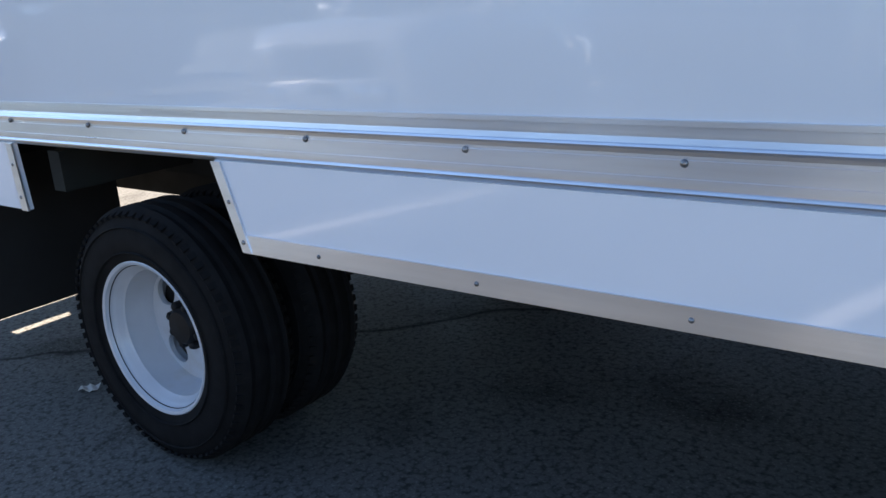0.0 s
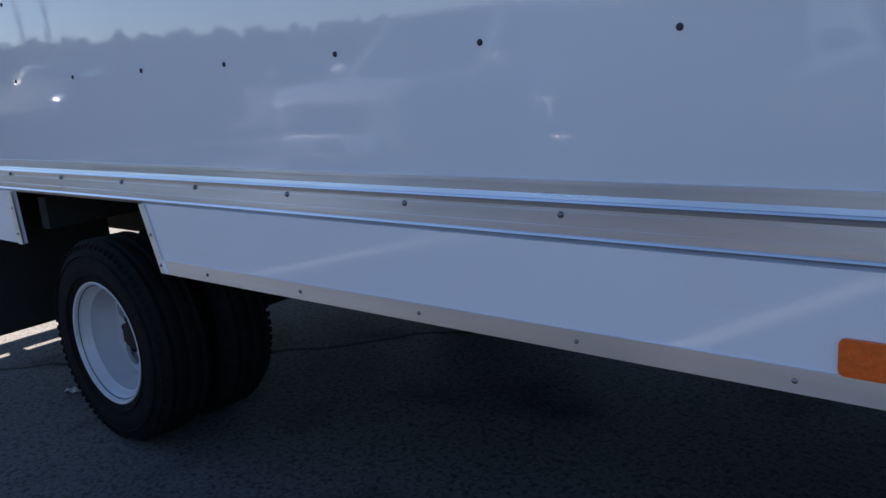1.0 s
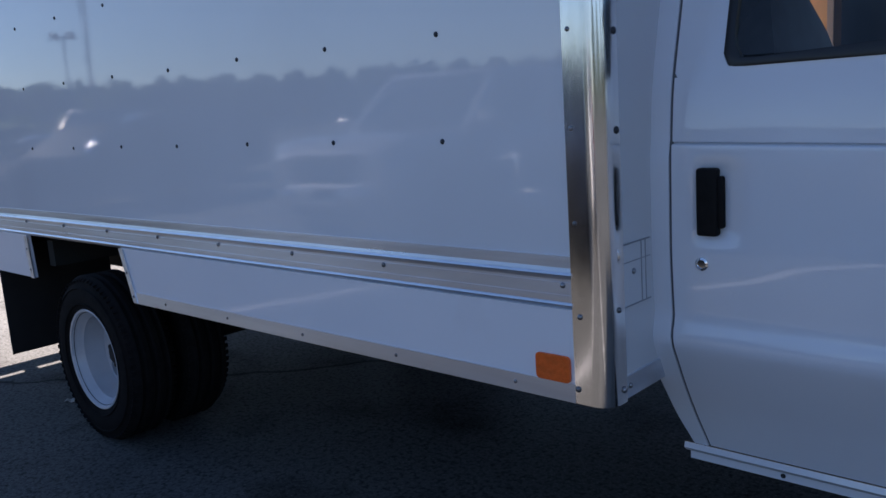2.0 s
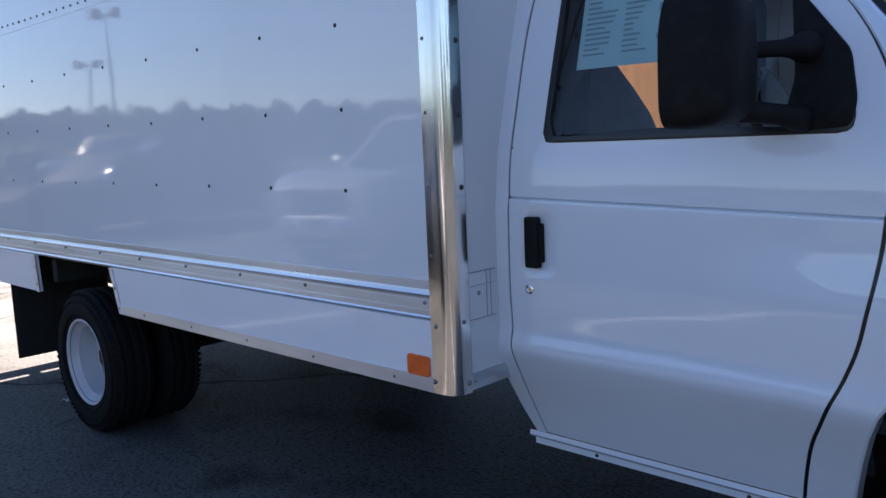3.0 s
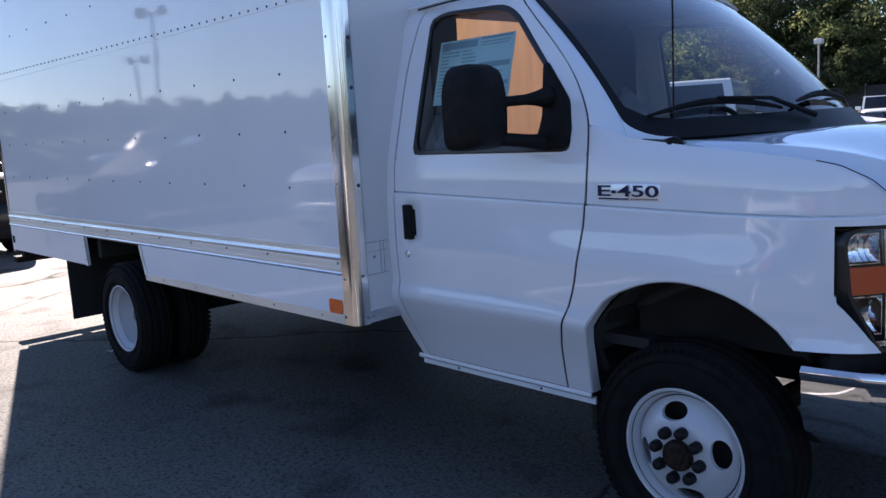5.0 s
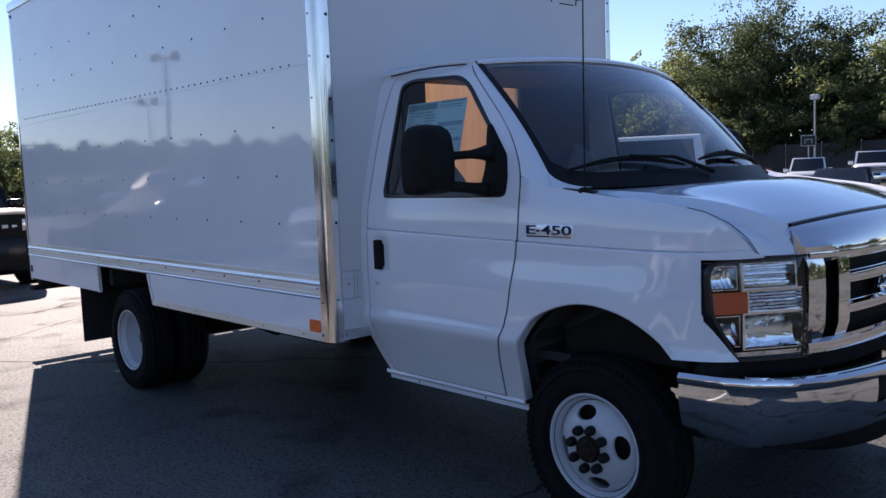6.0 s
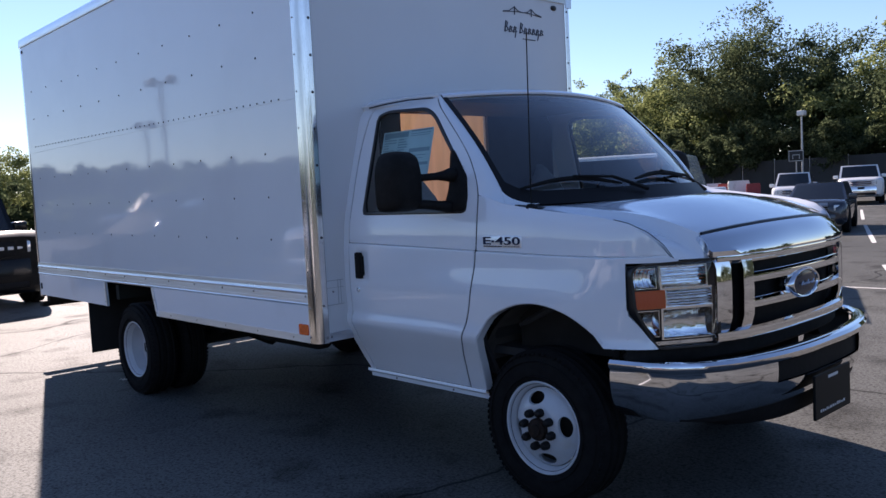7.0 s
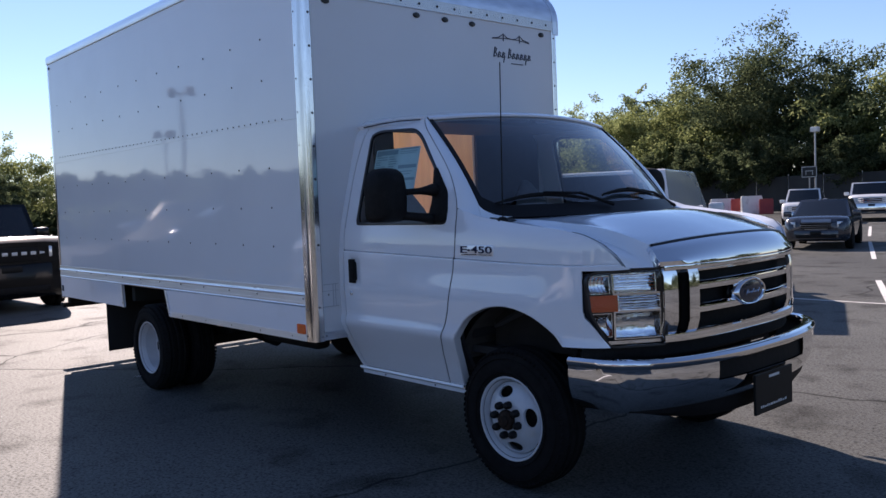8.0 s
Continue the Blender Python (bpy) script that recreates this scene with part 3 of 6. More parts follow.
# rounded nose over the front wall
R = 0.27
nose = []
for i in range(13):
    a = math.pi / 2 * i / 12
    nose.append((BX1 - R + (R + 0.006) * math.cos(a), 2.935 + (R + 0.006) * math.sin(a)))
P = [[(x, y, z) for x, z in nose] for y in lin(0.05, BW - 0.05, 9)]
part("roof_nose", sheet(P, 0.012, (1, 0, 1)), "alu", truck, "rounded bare aluminium roof nose")
for ys in (0.0, BW - 0.055):
    Q = [[(x + 0.006, y, z) for x, z in nose] for y in lin(ys - 0.006, ys + 0.061, 3)]
    cap = sheet(Q, 0.02, (1, 0, 1))
    fan = [(BX1 - R, 2.86)] + [(x, z) for x, z in nose]
    extrude_profile(fan, "y", ys + 0.002, ys + 0.012, cap)
    extrude_profile([(0.048, 2.84), (0.062, 2.84), (0.062, 2.945), (0.048, 2.945)], "y", ys - 0.006, ys + 0.061, cap)
    part("corner_cap", cap, "alu", truck, "rounded aluminium corner cap")
plate = part("diamond_plate_strip", block(BX1 + 0.001, BX1 + 0.009, 0.06, BW - 0.06, 2.865, 2.945, 0.002, 1), "diamond", truck, "bright diamond plate strip")
verts, faces = [], []
for k in range(118):
    for j in range(6):
        y, z = 0.075 + 0.0195 * k + 0.00975 * (j % 2), 2.871 + 0.0132 * j
        du, dv = (0.0068, 0.0052) if (k + j) % 2 else (0.0068, -0.0052)
        n0 = len(verts)
        x = BX1 + 0.009
        verts += [(x, y - du, z - dv), (x, y + 0.0022, z - 0.0036), (x, y + du, z + dv), (x, y - 0.0022, z + 0.0036), (x + 0.0028, y, z)]
        faces += [(n0 + i, n0 + (i + 1) % 4, n0 + 4) for i in range(4)]
me = bpy.data.meshes.new("tread_pattern")
me.from_pydata(verts, [], faces)
part("tread_pattern", me, "diamond", plate, "raised diamond tread", smooth=False, kind="stuff")
for k in range(14):
    rivet(plate, BX1 + 0.011, 0.14 + 0.166 * k, 2.905, RIVET_DARK, 90, 1.3)
for y in (0.19, 0.945, 1.212, 1.482, 2.245):
    bm = lathe([(0.030, 0.0), (0.030, 0.008), (0.022, 0.014), (0.0005, 0.016)], 18, m=pose(BX1, y, 2.823, 0, 0, -90) @ Matrix.Diagonal((1, 1, 0.62, 1)))
    part("clearance_lamp", bm, "black_gloss", truck, "small dark oval clearance lamp")

# corner posts with a rounded edge
def corner_post(side):
    outer, n = [], 8
    r, cx, cy = 0.046, 0.012, 0.040
    outer.append((-0.034, -0.006))
    for i in range(n + 1):
        a = -math.pi / 2 + math.pi / 2 * i / n
        outer.append((cx + r * math.cos(a), cy + r * math.sin(a)))
    outer.append((cx + r, 0.066))
    inner = [(x - (0.004 if i else 0), y + 0.004) for i, (x, y) in enumerate(outer)][::-1]
    prof = outer + inner
    if side > 0:
        prof = [(x, BW - y) for x, y in prof]
    bm = extrude_profile(prof, "z", 0.668, 2.88)
    if side < 0:
        for v in bm.verts:
            v.co.x += 0.0022 * math.sin(v.co.z * 9.0) * (v.co.y < 0.03)
    return part("corner_post", bm, "post", truck, "scuffed bright aluminium corner post")


post = corner_post(-1)
corner_post(1)
for k in range(9):
    z = 0.895 + 0.2075 * k
    rivet(post, 0.058, 0.052, 0.70 if k == 0 else z + 0.18, RIVET_STEEL if k < 1 else RIVET_DARK, 90, 1.25)
    rivet(post, -0.018, -0.006, z + 0.19, RIVET_STEEL, size=0.8)
rivet(post, 0.058, 0.040, 0.888, RIVET_STEEL, 90)
rivet(post, -0.014, -0.006, 0.874, RIVET_STEEL)
rivet(post, -0.026, -0.006, 0.703, RIVET_STEEL, size=1.1)
for k in range(5):
    rivet(front_wall, 0.058, BW - 0.05, 2.05 + 0.19 * k, RIVET_DARK, 90, 1.1)

# the lower front wall beside the cab, patch plate and bottom angle
patch = part("patch_plate", block(BX1, BX1 + 0.004, 0.062, 0.19, 0.885, 1.028, 0.001, 1), "front_panel", truck, "small riveted white patch plate")
rivet(patch, BX1 + 0.004, 0.115, 0.962, RIVET_STEEL, 90)
for y0, y1, z0, z1 in ((0.064, 0.19, 1.026, 1.029), (0.064, 0.19, 0.884, 0.887), (0.149, 0.1515, 0.887, 1.026), (0.168, 0.170, 0.887, 1.026), (0.064, 0.19, 0.985, 0.987)):
    part("patch_edge", block(BX1 + 0.003, BX1 + 0.0055, y0, y1, z0, z1), "sealer", patch)
part("post_seam", block(BX1 - 0.001, BX1 + 0.006, 0.0665, 0.0695, 0.725, 2.86), "caulk", truck)
angle = part("bottom_angle", block(BX1 - 0.002, BX1 + 0.005, 0.06, 0.30, 0.672, 0.725, 0.001, 1), "alu", truck)
rivet(angle, BX1 + 0.005, 0.085, 0.700, RIVET_STEEL, 90)

# skirts below the rail
SKIRT_Z = 0.668
skirt = extrude_profile([(-2.178, 0.886), (-0.030, 0.886), (-0.030, SKIRT_Z + 0.004), (-2.104, SKIRT_Z + 0.004)], "y", -0.004, 0.012)
front_skirt = part("skirt_panel", skirt, "skirt", truck, "white side skirt with aluminium edging", smooth=False)
edge = extrude_profile([(-2.098, SKIRT_Z + 0.045), (-0.034, SKIRT_Z + 0.045), (-0.034, SKIRT_Z), (-2.111, SKIRT_Z)], "y", -0.0075, -0.0045)
front_edge = part("skirt_edging", edge, "alu", front_skirt, smooth=False)
edge = extrude_profile([(-2.186, 0.884), (-2.154, 0.884), (-2.083, SKIRT_Z + 0.002), (-2.113, SKIRT_Z + 0.002)], "y", -0.010, -0.0055)
slant = part("skirt_edging", edge, "alu", front_skirt, smooth=False)
for k in range(5):
    rivet(front_edge, -0.206 - 0.4145 * k, -0.0075, 0.690, RIVET_STEEL, size=0.75)
rivet(slant, -2.138, -0.010, 0.79, RIVET_STEEL, size=0.75)
rivet(slant, -2.106, -0.010, 0.695, RIVET_STEEL, size=0.8)
skirt = extrude_profile([(-4.83, 0.886), (-3.112, 0.886), (-3.092, SKIRT_Z + 0.012), (-4.83, SKIRT_Z + 0.012)], "y", -0.004, 0.012)
rear_skirt = part("skirt_panel", skirt, "skirt", truck, "white rear side skirt", smooth=False)
rear_edge = part("skirt_edging", extrude_profile([(-3.142, 0.884), (-3.107, 0.884), (-3.086, SKIRT_Z + 0.010), (-3.123, SKIRT_Z + 0.010)], "y", -0.010, -0.0045), "alu", rear_skirt, smooth=False)
rivet(rear_edge, -3.112, -0.010, 0.72, RIVET_STEEL, size=0.8)
rivet(rear_edge, -3.122, -0.010, 0.82, RIVET_STEEL, size=0.7)
part("skirt_panel", block(-4.83, -3.12, BW - 0.012, BW + 0.004, SKIRT_Z, 0.884), "panel", truck)
part("skirt_panel", block(-2.15, -0.03, BW - 0.012, BW + 0.004, SKIRT_Z, 0.884), "panel", truck)
loop = rounded([(-0.140, 0.713), (-0.045, 0.713), (-0.045, 0.776), (-0.140, 0.776)], 0.012)
part("marker_lamp", extrude_profile([tuple(p) for p in loop], "y", -0.011, -0.004), "amber", truck, "orange side marker reflector", smooth=False)
part("tail_marker", block(-4.80, -4.76, -0.010, -0.004, 0.74, 0.80, 0.003), "black", truck)

# underside: frame rails, cross members, axle, tank, flaps, bumper
for y in (0.78, 1.65 - 0.08):
    part("frame_rail", block(-4.80, 2.10, y, y + 0.08, 0.52, 0.70, 0.01), "under", truck)
for x in (-4.4, -3.7, -3.0, -2.2, -1.5, -0.8, -0.1):
    part("cross_member", block(x, x + 0.06, 0.04, BW - 0.04, 0.74, 0.86), "under", truck)
part("rear_axle", tube([(-2.54, 0.15, 0.37), (-2.54, 1.0, 0.37), (-2.54, 1.215, 0.37), (-2.54, 1.43, 0.37), (-2.54, 2.28, 0.37)], [0.06, 0.06, 0.17, 0.06, 0.06], 14), "under", truck)
part("front_axle", tube([(1.47, 0.4, 0.37), (1.47, 1.215, 0.34), (1.47, 2.03, 0.37)], 0.05, 10), "under", truck)
part("fuel_tank", block(-1.75, -0.9, 0.62, 0.78 - 0.005, 0.42, 0.70, 0.05, 4), "under", truck)
# two dark blocks added to hide the sunlit ground strip beneath the truck
part("muffler", block(-1.55, -0.62, 1.72, 2.02, 0.36, 0.62, 0.08, 4), "under", truck)
part("spare_bracket", block(-0.45, -0.32, 1.62, 2.05, 0.34, 0.72, 0.02), "under", truck)
part("exhaust_pipe", tube([(0.2, 1.9, 0.45), (-1.0, 1.9, 0.45), (-2.0, 1.85, 0.5), (-3.4, 1.85, 0.55), (-4.4, 1.9, 0.5)], 0.04, 10), "under", truck)
part("leaf_spring", extrude_profile([(-3.2, 0.58), (-2.9, 0.44), (-2.54, 0.40), (-2.18, 0.44), (-1.9, 0.58), (-2.2, 0.50), (-2.54, 0.47), (-2.88, 0.50)], "y", 0.56, 0.64), "under", truck)
for y0 in (0.0, BW - 0.58):
    flap = block(-3.56, -3.55, y0, y0 + 0.58, 0.225, 0.80)
    part("mud_flap", flap, "flap", truck, "plain black rubber mud flap")
    part("flap_bracket", block(-3.58, -3.53, y0, y0 + 0.6, 0.79, 0.84), "under", truck)
# dark plate added to block the bright ground behind the front tyres
part("splash_apron", block(1.0, 1.02, 0.40, 2.04, 0.30, 0.80), "under", truck)
part("wheel_box", block(-3.1, -2.0, 0.50, 0.56, 0.70, 0.885), "under", truck)
part("rear_bumper", block(-5.02, -4.90, 0.03, BW - 0.03, 0.545, 0.60, 0.008), "black", truck, "black rear step bumper")
for y in (0.5, 1.9):
    part("bumper_bracket", block(-4.94, -4.80, y, y + 0.05, 0.58, 0.80), "under", truck)
part("rear_sill", block(-4.86, -4.78, 0.06, BW - 0.06, 0.60, 0.90), "under", truck)


# ---------------------------------------------------------------- wheels
def tyre_mesh(radius, width, rim_r):
    h = width / 2
    prof = [(rim_r - 0.004, -h * 0.80), (rim_r + 0.012, -h * 0.92), (rim_r + 0.05, -h * 1.0), ((radius + rim_r) / 2, -h * 1.03), (radius - 0.035, -h * 0.93), (radius - 0.012, -h * 0.80)]
    for g in (-0.5, 0.0, 0.5):
        prof += [(radius, (g - 0.14) * h), (radius - 0.010, (g - 0.07) * h), (radius - 0.010, (g + 0.07) * h), (radius, (g + 0.14) * h)]
    prof += [(r, -y) for r, y in prof[:6]][::-1]
    bm = lathe(prof, 72, close=False)
    for f in [f for f in bm.faces if len(f.verts) > 4]:
        bm.faces.remove(f)
    for k in range(72):
        a = 2 * math.pi * k / 72
        for s in (-1, 1):
            m = Matrix.Rotation(-a, 4, "Y") @ pose(radius - 0.0165, s * h * 0.82, 0, 0, 0, s * 24)
            r = bmesh.ops.create_cube(bm, size=1.0, matrix=m @ Matrix.Diagonal((0.008, 0.030, 0.017, 1)))
    # raised sidewall lettering ring as two thin ribs
    for rr in (rim_r + 0.035, radius - 0.055):
        lathe([(rr, -h * 1.0), (rr + 0.003, -h * 1.045), (rr + 0.006, -h * 1.0)], 72, bm)
    for f in [f for f in bm.faces if len(f.verts) > 8]:
        bm.faces.remove(f)
    return bm


def disc_with_holes(face, back, holes, r_in, r_out):
    """A wheel disc as a surface of revolution y = face(r), with a real oval hole in each quarter."""
    bm = bmesh.new()
    q = 2 * math.pi / len(holes)
    for ha, hr, su, sv in holes:
        def at(a, r):
            return Vector((r * math.cos(ha + a), face(r), r * math.sin(ha + a)))
        edge = [(q * (t - 0.5), r_out) for t in lin(0, 1, 21)[:-1]] + [(q / 2, r_out + (r_in - r_out) * t) for t in lin(0, 1, 11)[:-1]]
        edge += [(q * (0.5 - t), r_in) for t in lin(0, 1, 21)[:-1]] + [(-q / 2, r_in + (r_out - r_in) * t) for t in lin(0, 1, 11)[:-1]]
        L = []
        for f in (0.0, 0.35, 0.7, 0.9, 1.0):
            row = []
            for a, r in edge:
                th = math.atan2(r - hr, a * hr)
                k = 1 / math.sqrt((math.cos(th) / su) ** 2 + (math.sin(th) / sv) ** 2)
                ia, ir = k * math.cos(th) / hr, hr + k * math.sin(th)
                row.append(bm.verts.new(at(a + (ia - a) * f, r + (ir - r) * f)))
            L.append(row)
        L.append([bm.verts.new(v.co + Vector((0, back * 2, 0))) for v in L[-1]])
        grid_faces(bm, L, loop_v=True)
    bmesh.ops.remove_doubles(bm, verts=bm.verts, dist=0.0004)
    return bm


def truck_wheel(x, y, side, front, turn, inner=False):
    """One steel wheel; its outer face looks along -y, or along +y with side 1."""
    m = pose(x, y, 0.368, 0, 0, 180 if side > 0 else 0) @ Matrix.Rotation(radians(turn), 4, "Y")
    w = part("wheel", tyre_mesh(0.372, 0.205, 0.212), "rubber", truck, "black tyre on a white painted steel wheel")
    w.matrix_basis = m
    lip = [(0.226, -0.085), (0.228, -0.092), (0.222, -0.097), (0.214, -0.094), (0.209, -0.080), (0.203, -0.072), (0.198, -0.066)]
    if front:
        lip += [(0.192, -0.045), (0.186, -0.03), (0.186, 0.09)]
    else:
        lip += [(0.194, -0.055), (0.187, -0.048), (0.185, 0.01), (0.176, 0.026), (0.174, 0.09)]
    lip += [(0.20, 0.09), (0.21, -0.06)]
    # inner rims are coloured black to stand for the shade behind the holes
    part("rim", lathe(lip, 72, close=True), "under" if inner else "rim", w, "inner steel rim blackened to stand for shade" if inner else "white painted steel rim")
    if inner:
        return w
    holes = [(math.pi / 4 + math.pi / 2 * k, 0.145 if front else 0.124, 0.050 if front else 0.046, 0.029 if front else 0.040) for k in range(4)]
    if front:
        def face(r):
            return -0.115 + 0.06 * max(0.0, (r - 0.105) / 0.085) ** 1.6 if r > 0.105 else -0.115
        part("wheel_disc", disc_with_holes(face, 0.008, holes, 0.040, 0.190), "rim", w, "white domed wheel disc with oval holes")
        hub_y, nut_r = -0.118, 0.083
        part("hub", lathe([(0.054, hub_y + 0.02), (0.054, hub_y - 0.012), (0.049, hub_y - 0.022), (0.032, hub_y - 0.025), (0.028, hub_y - 0.034), (0.001, hub_y - 0.037)], 28), "hub", w, "rust-brown axle hub")
    else:
        def face(r):
            return 0.040 - 0.010 * max(0.0, (0.145 - r) / 0.145)
        part("wheel_disc", disc_with_holes(face, 0.008, holes, 0.040, 0.177), "rim", w, "white dished wheel disc with round holes")
        hub_y, nut_r = 0.030, 0.060
        part("hub", lathe([(0.056, hub_y + 0.02), (0.054, hub_y - 0.022), (0.046, hub_y - 0.032), (0.001, hub_y - 0.035)], 28), "nut", w, "black axle hub")
    # black backing added so that the disc's holes look dark
    part("brake_drum", lathe([(0.165, 0.02), (0.165, 0.10), (0.001, 0.10)] if not front else [(0.001, -0.02), (0.175, -0.02), (0.175, 0.08)], 36, m=pose(0, 0.055 if not front else 0.0, 0)), "under", w, "black backing that makes the wheel holes look shaded")
    for k in range(8):
        a = 2 * math.pi * (k + 0.5) / 8
        f = 1.0 if front else 0.72
        bm = lathe([(0.0205 * f, 0.012), (0.0205 * f, -0.016 * f), (0.0185 * f, -0.027 * f), (0.013 * f, -0.034 * f), (0.001, -0.037 * f)], 10 if front else 6, m=pose(nut_r * math.cos(a), hub_y, nut_r * math.sin(a)))
        part("lug_nut", bm, "nut", w, smooth=front)
    return w


truck_wheel(1.47, 0.365, -1, True, 34)
truck_wheel(1.47, BW - 0.365, 1, True, 50)
truck_wheel(-2.54, 0.075, -1, False, -4)
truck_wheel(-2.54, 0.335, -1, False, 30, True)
truck_wheel(-2.54, BW - 0.075, 1, False, 66)
truck_wheel(-2.54, BW - 0.335, 1, False, 10, True)


# ---------------------------------------------------------------- the truck: cab
CAB_Z = (0.40, 0.46, 0.60, 0.70, 0.775, 0.800, 0.835, 0.92, 1.0, 1.20, 1.27, 1.33, 1.385, 1.43, 1.6, 1.97, 2.03, 2.08)
CAB_W = (0.905, 0.92, 0.98, 1.03, 1.067, 1.067, 1.053, 1.058, 1.061, 1.0595, 1.0565, 1.0515, 1.0430, 1.0325, 0.99, 0.89, 0.845, 0.755)
zz = np.linspace(0.35, 2.15, 361)
ww = np.interp(zz, CAB_Z, CAB_W)
kern = np.exp(-0.5 * (np.arange(-6, 7) / 1.4) ** 2)
ww = np.convolve(np.pad(ww, 6, mode="edge"), kern / kern.sum(), mode="valid")


def body_line(x):
    """The height of the pressed line along door and fender."""
    return 1.243 - 0.027 * x


def ease(t):
    t = min(1.0, max(0.0, t))
    return t * t * (3 - 2 * t)


def half_width(x, z):
    d = z - body_line(x)
    step = 0.0055 / (1 + math.exp(min(50.0, max(-50.0, d / 0.0012)))) - 0.0120 * math.exp(-min(50.0, ((d - 0.0005) / 0.0023) ** 2))
    # the fender swells out over the wheel, from the front third of the door on
    swell = 0.018 * ease((x - 0.60) / 0.50) * (1 - ease((x - 1.70) / 0.18)) * ease((1.17 - z) / 0.17) * ease((z - 0.60) / 0.28)
    # and its top rolls in towards the hood
    top = float(np.interp(x, (1.142, 1.22, 1.30, 1.537, 1.75, 1.872, 1.96), (1.486, 1.455, 1.437, 1.404, 1.378, 1.358, 1.334)))
    roll = 0.021 * ease((x - 1.17) / 0.14) * min(1.0, max(0.0, (z - top + 0.10) / 0.10)) ** 3
    # the hollow behind the door handle
    hollow = 0.013 * ease((x - 0.150) / 0.02) * ease((0.292 - x) / 0.07) * ease((z - 1.015) / 0.022) * ease((1.205 - z) / 0.022)
    return float(np.interp(z, zz, ww)) - 0.004 + step + swell - roll - hollow - 0.36 * max(0.0, x - 1.5) ** 2


def levels(lo, hi, x, below=16, above=9):
    """Heights for a panel's column, close together at the pressed line."""
    zl = min(max(body_line(x), lo + 0.02), hi - 0.01) if hi - lo > 0.04 else (lo + hi) / 2
    d = min(0.012, (zl - lo) * 0.5, (hi - zl) * 0.5)
    near = [zl + d * k for k in (-1.0, -0.5, -0.33, -0.22, -0.12, 0.04, 0.2, 0.3, 0.42, 0.6, 1.0)]
    return lin(lo, near[0], below)[:-1] + near + lin(near[-1], hi, above)[1:]


def on_side(side, x, z, proud=0.0):
    return (x, YC + side * (half_width(x, z) + proud), z)


def curve(pts):
    """A smooth function through (t, value) points."""
    t, v = np.array([p[0] for p in pts], float), np.array([p[1] for p in pts], float)
    d = np.gradient(v, t)

    def f(s):
        k = int(np.clip(np.searchsorted(t, s) - 1, 0, len(t) - 2))
        h = t[k + 1] - t[k]
        u = min(1.0, max(0.0, (s - t[k]) / h))
        return float((2 * u**3 - 3 * u**2 + 1) * v[k] + (u**3 - 2 * u**2 + u) * h * d[k] + (-2 * u**3 + 3 * u**2) * v[k + 1] + (u**3 - u**2) * h * d[k + 1])
    return f


door_front = curve([(0.47, 0.930), (0.55, 0.946), (0.60, 0.958), (0.667, 0.980), (0.725, 1.008), (0.787, 1.038), (0.85, 1.066), (0.913, 1.090), (1.0, 1.110), (1.207, 1.140), (1.42, 1.142), (1.499, 1.131), (1.641, 1.063), (1.916, 0.806), (2.03, 0.69)])
door_rear = curve([(0.47, 0.125), (0.60, 0.105), (0.75, 0.100), (1.25, 0.100), (1.5, 0.102), (1.8, 0.112), (2.03, 0.16)])
cab_rear = curve([(0.47, 0.085), (0.56, 0.055), (0.70, 0.030), (0.74, 0.02), (1.0, 0.02), (2.06, 0.02)])
GAP = 0.007
SEAM = 0.013
WINDOW = [(0.214, 1.398), (1.050, 1.398), (1.066, 1.420), (1.045, 1.570), (0.735, 1.930), (0.655, 1.975), (0.300, 1.992), (0.222, 1.968)]


def screen(u, v):
    """u from the roof down, v across."""
    top = Vector((0.835 - 0.125 * v * v, 0.837 * v, 2.068 - 0.038 * v * v))
    base = Vector((1.60 - 0.35 * v * v, 0.917 * v, 1.420))
    p = top.lerp(base, u)
    p += Vector((0.5, 0, 0.6)) * (0.035 * math.sin(math.pi * u))
    return (p.x, YC + p.y, p.z)


nose_plan = curve([(-0.27, 2.290), (0.0, 2.296), (0.27, 2.290), (0.44, 2.272), (0.55, 2.250), (0.65, 2.215), (0.82, 2.112), (0.98, 1.995), (1.02, 1.955)])


def nose_x(y, lean=0.0):
    h = abs(y - YC)
    return nose_plan(min(h, 1.02)) + lean


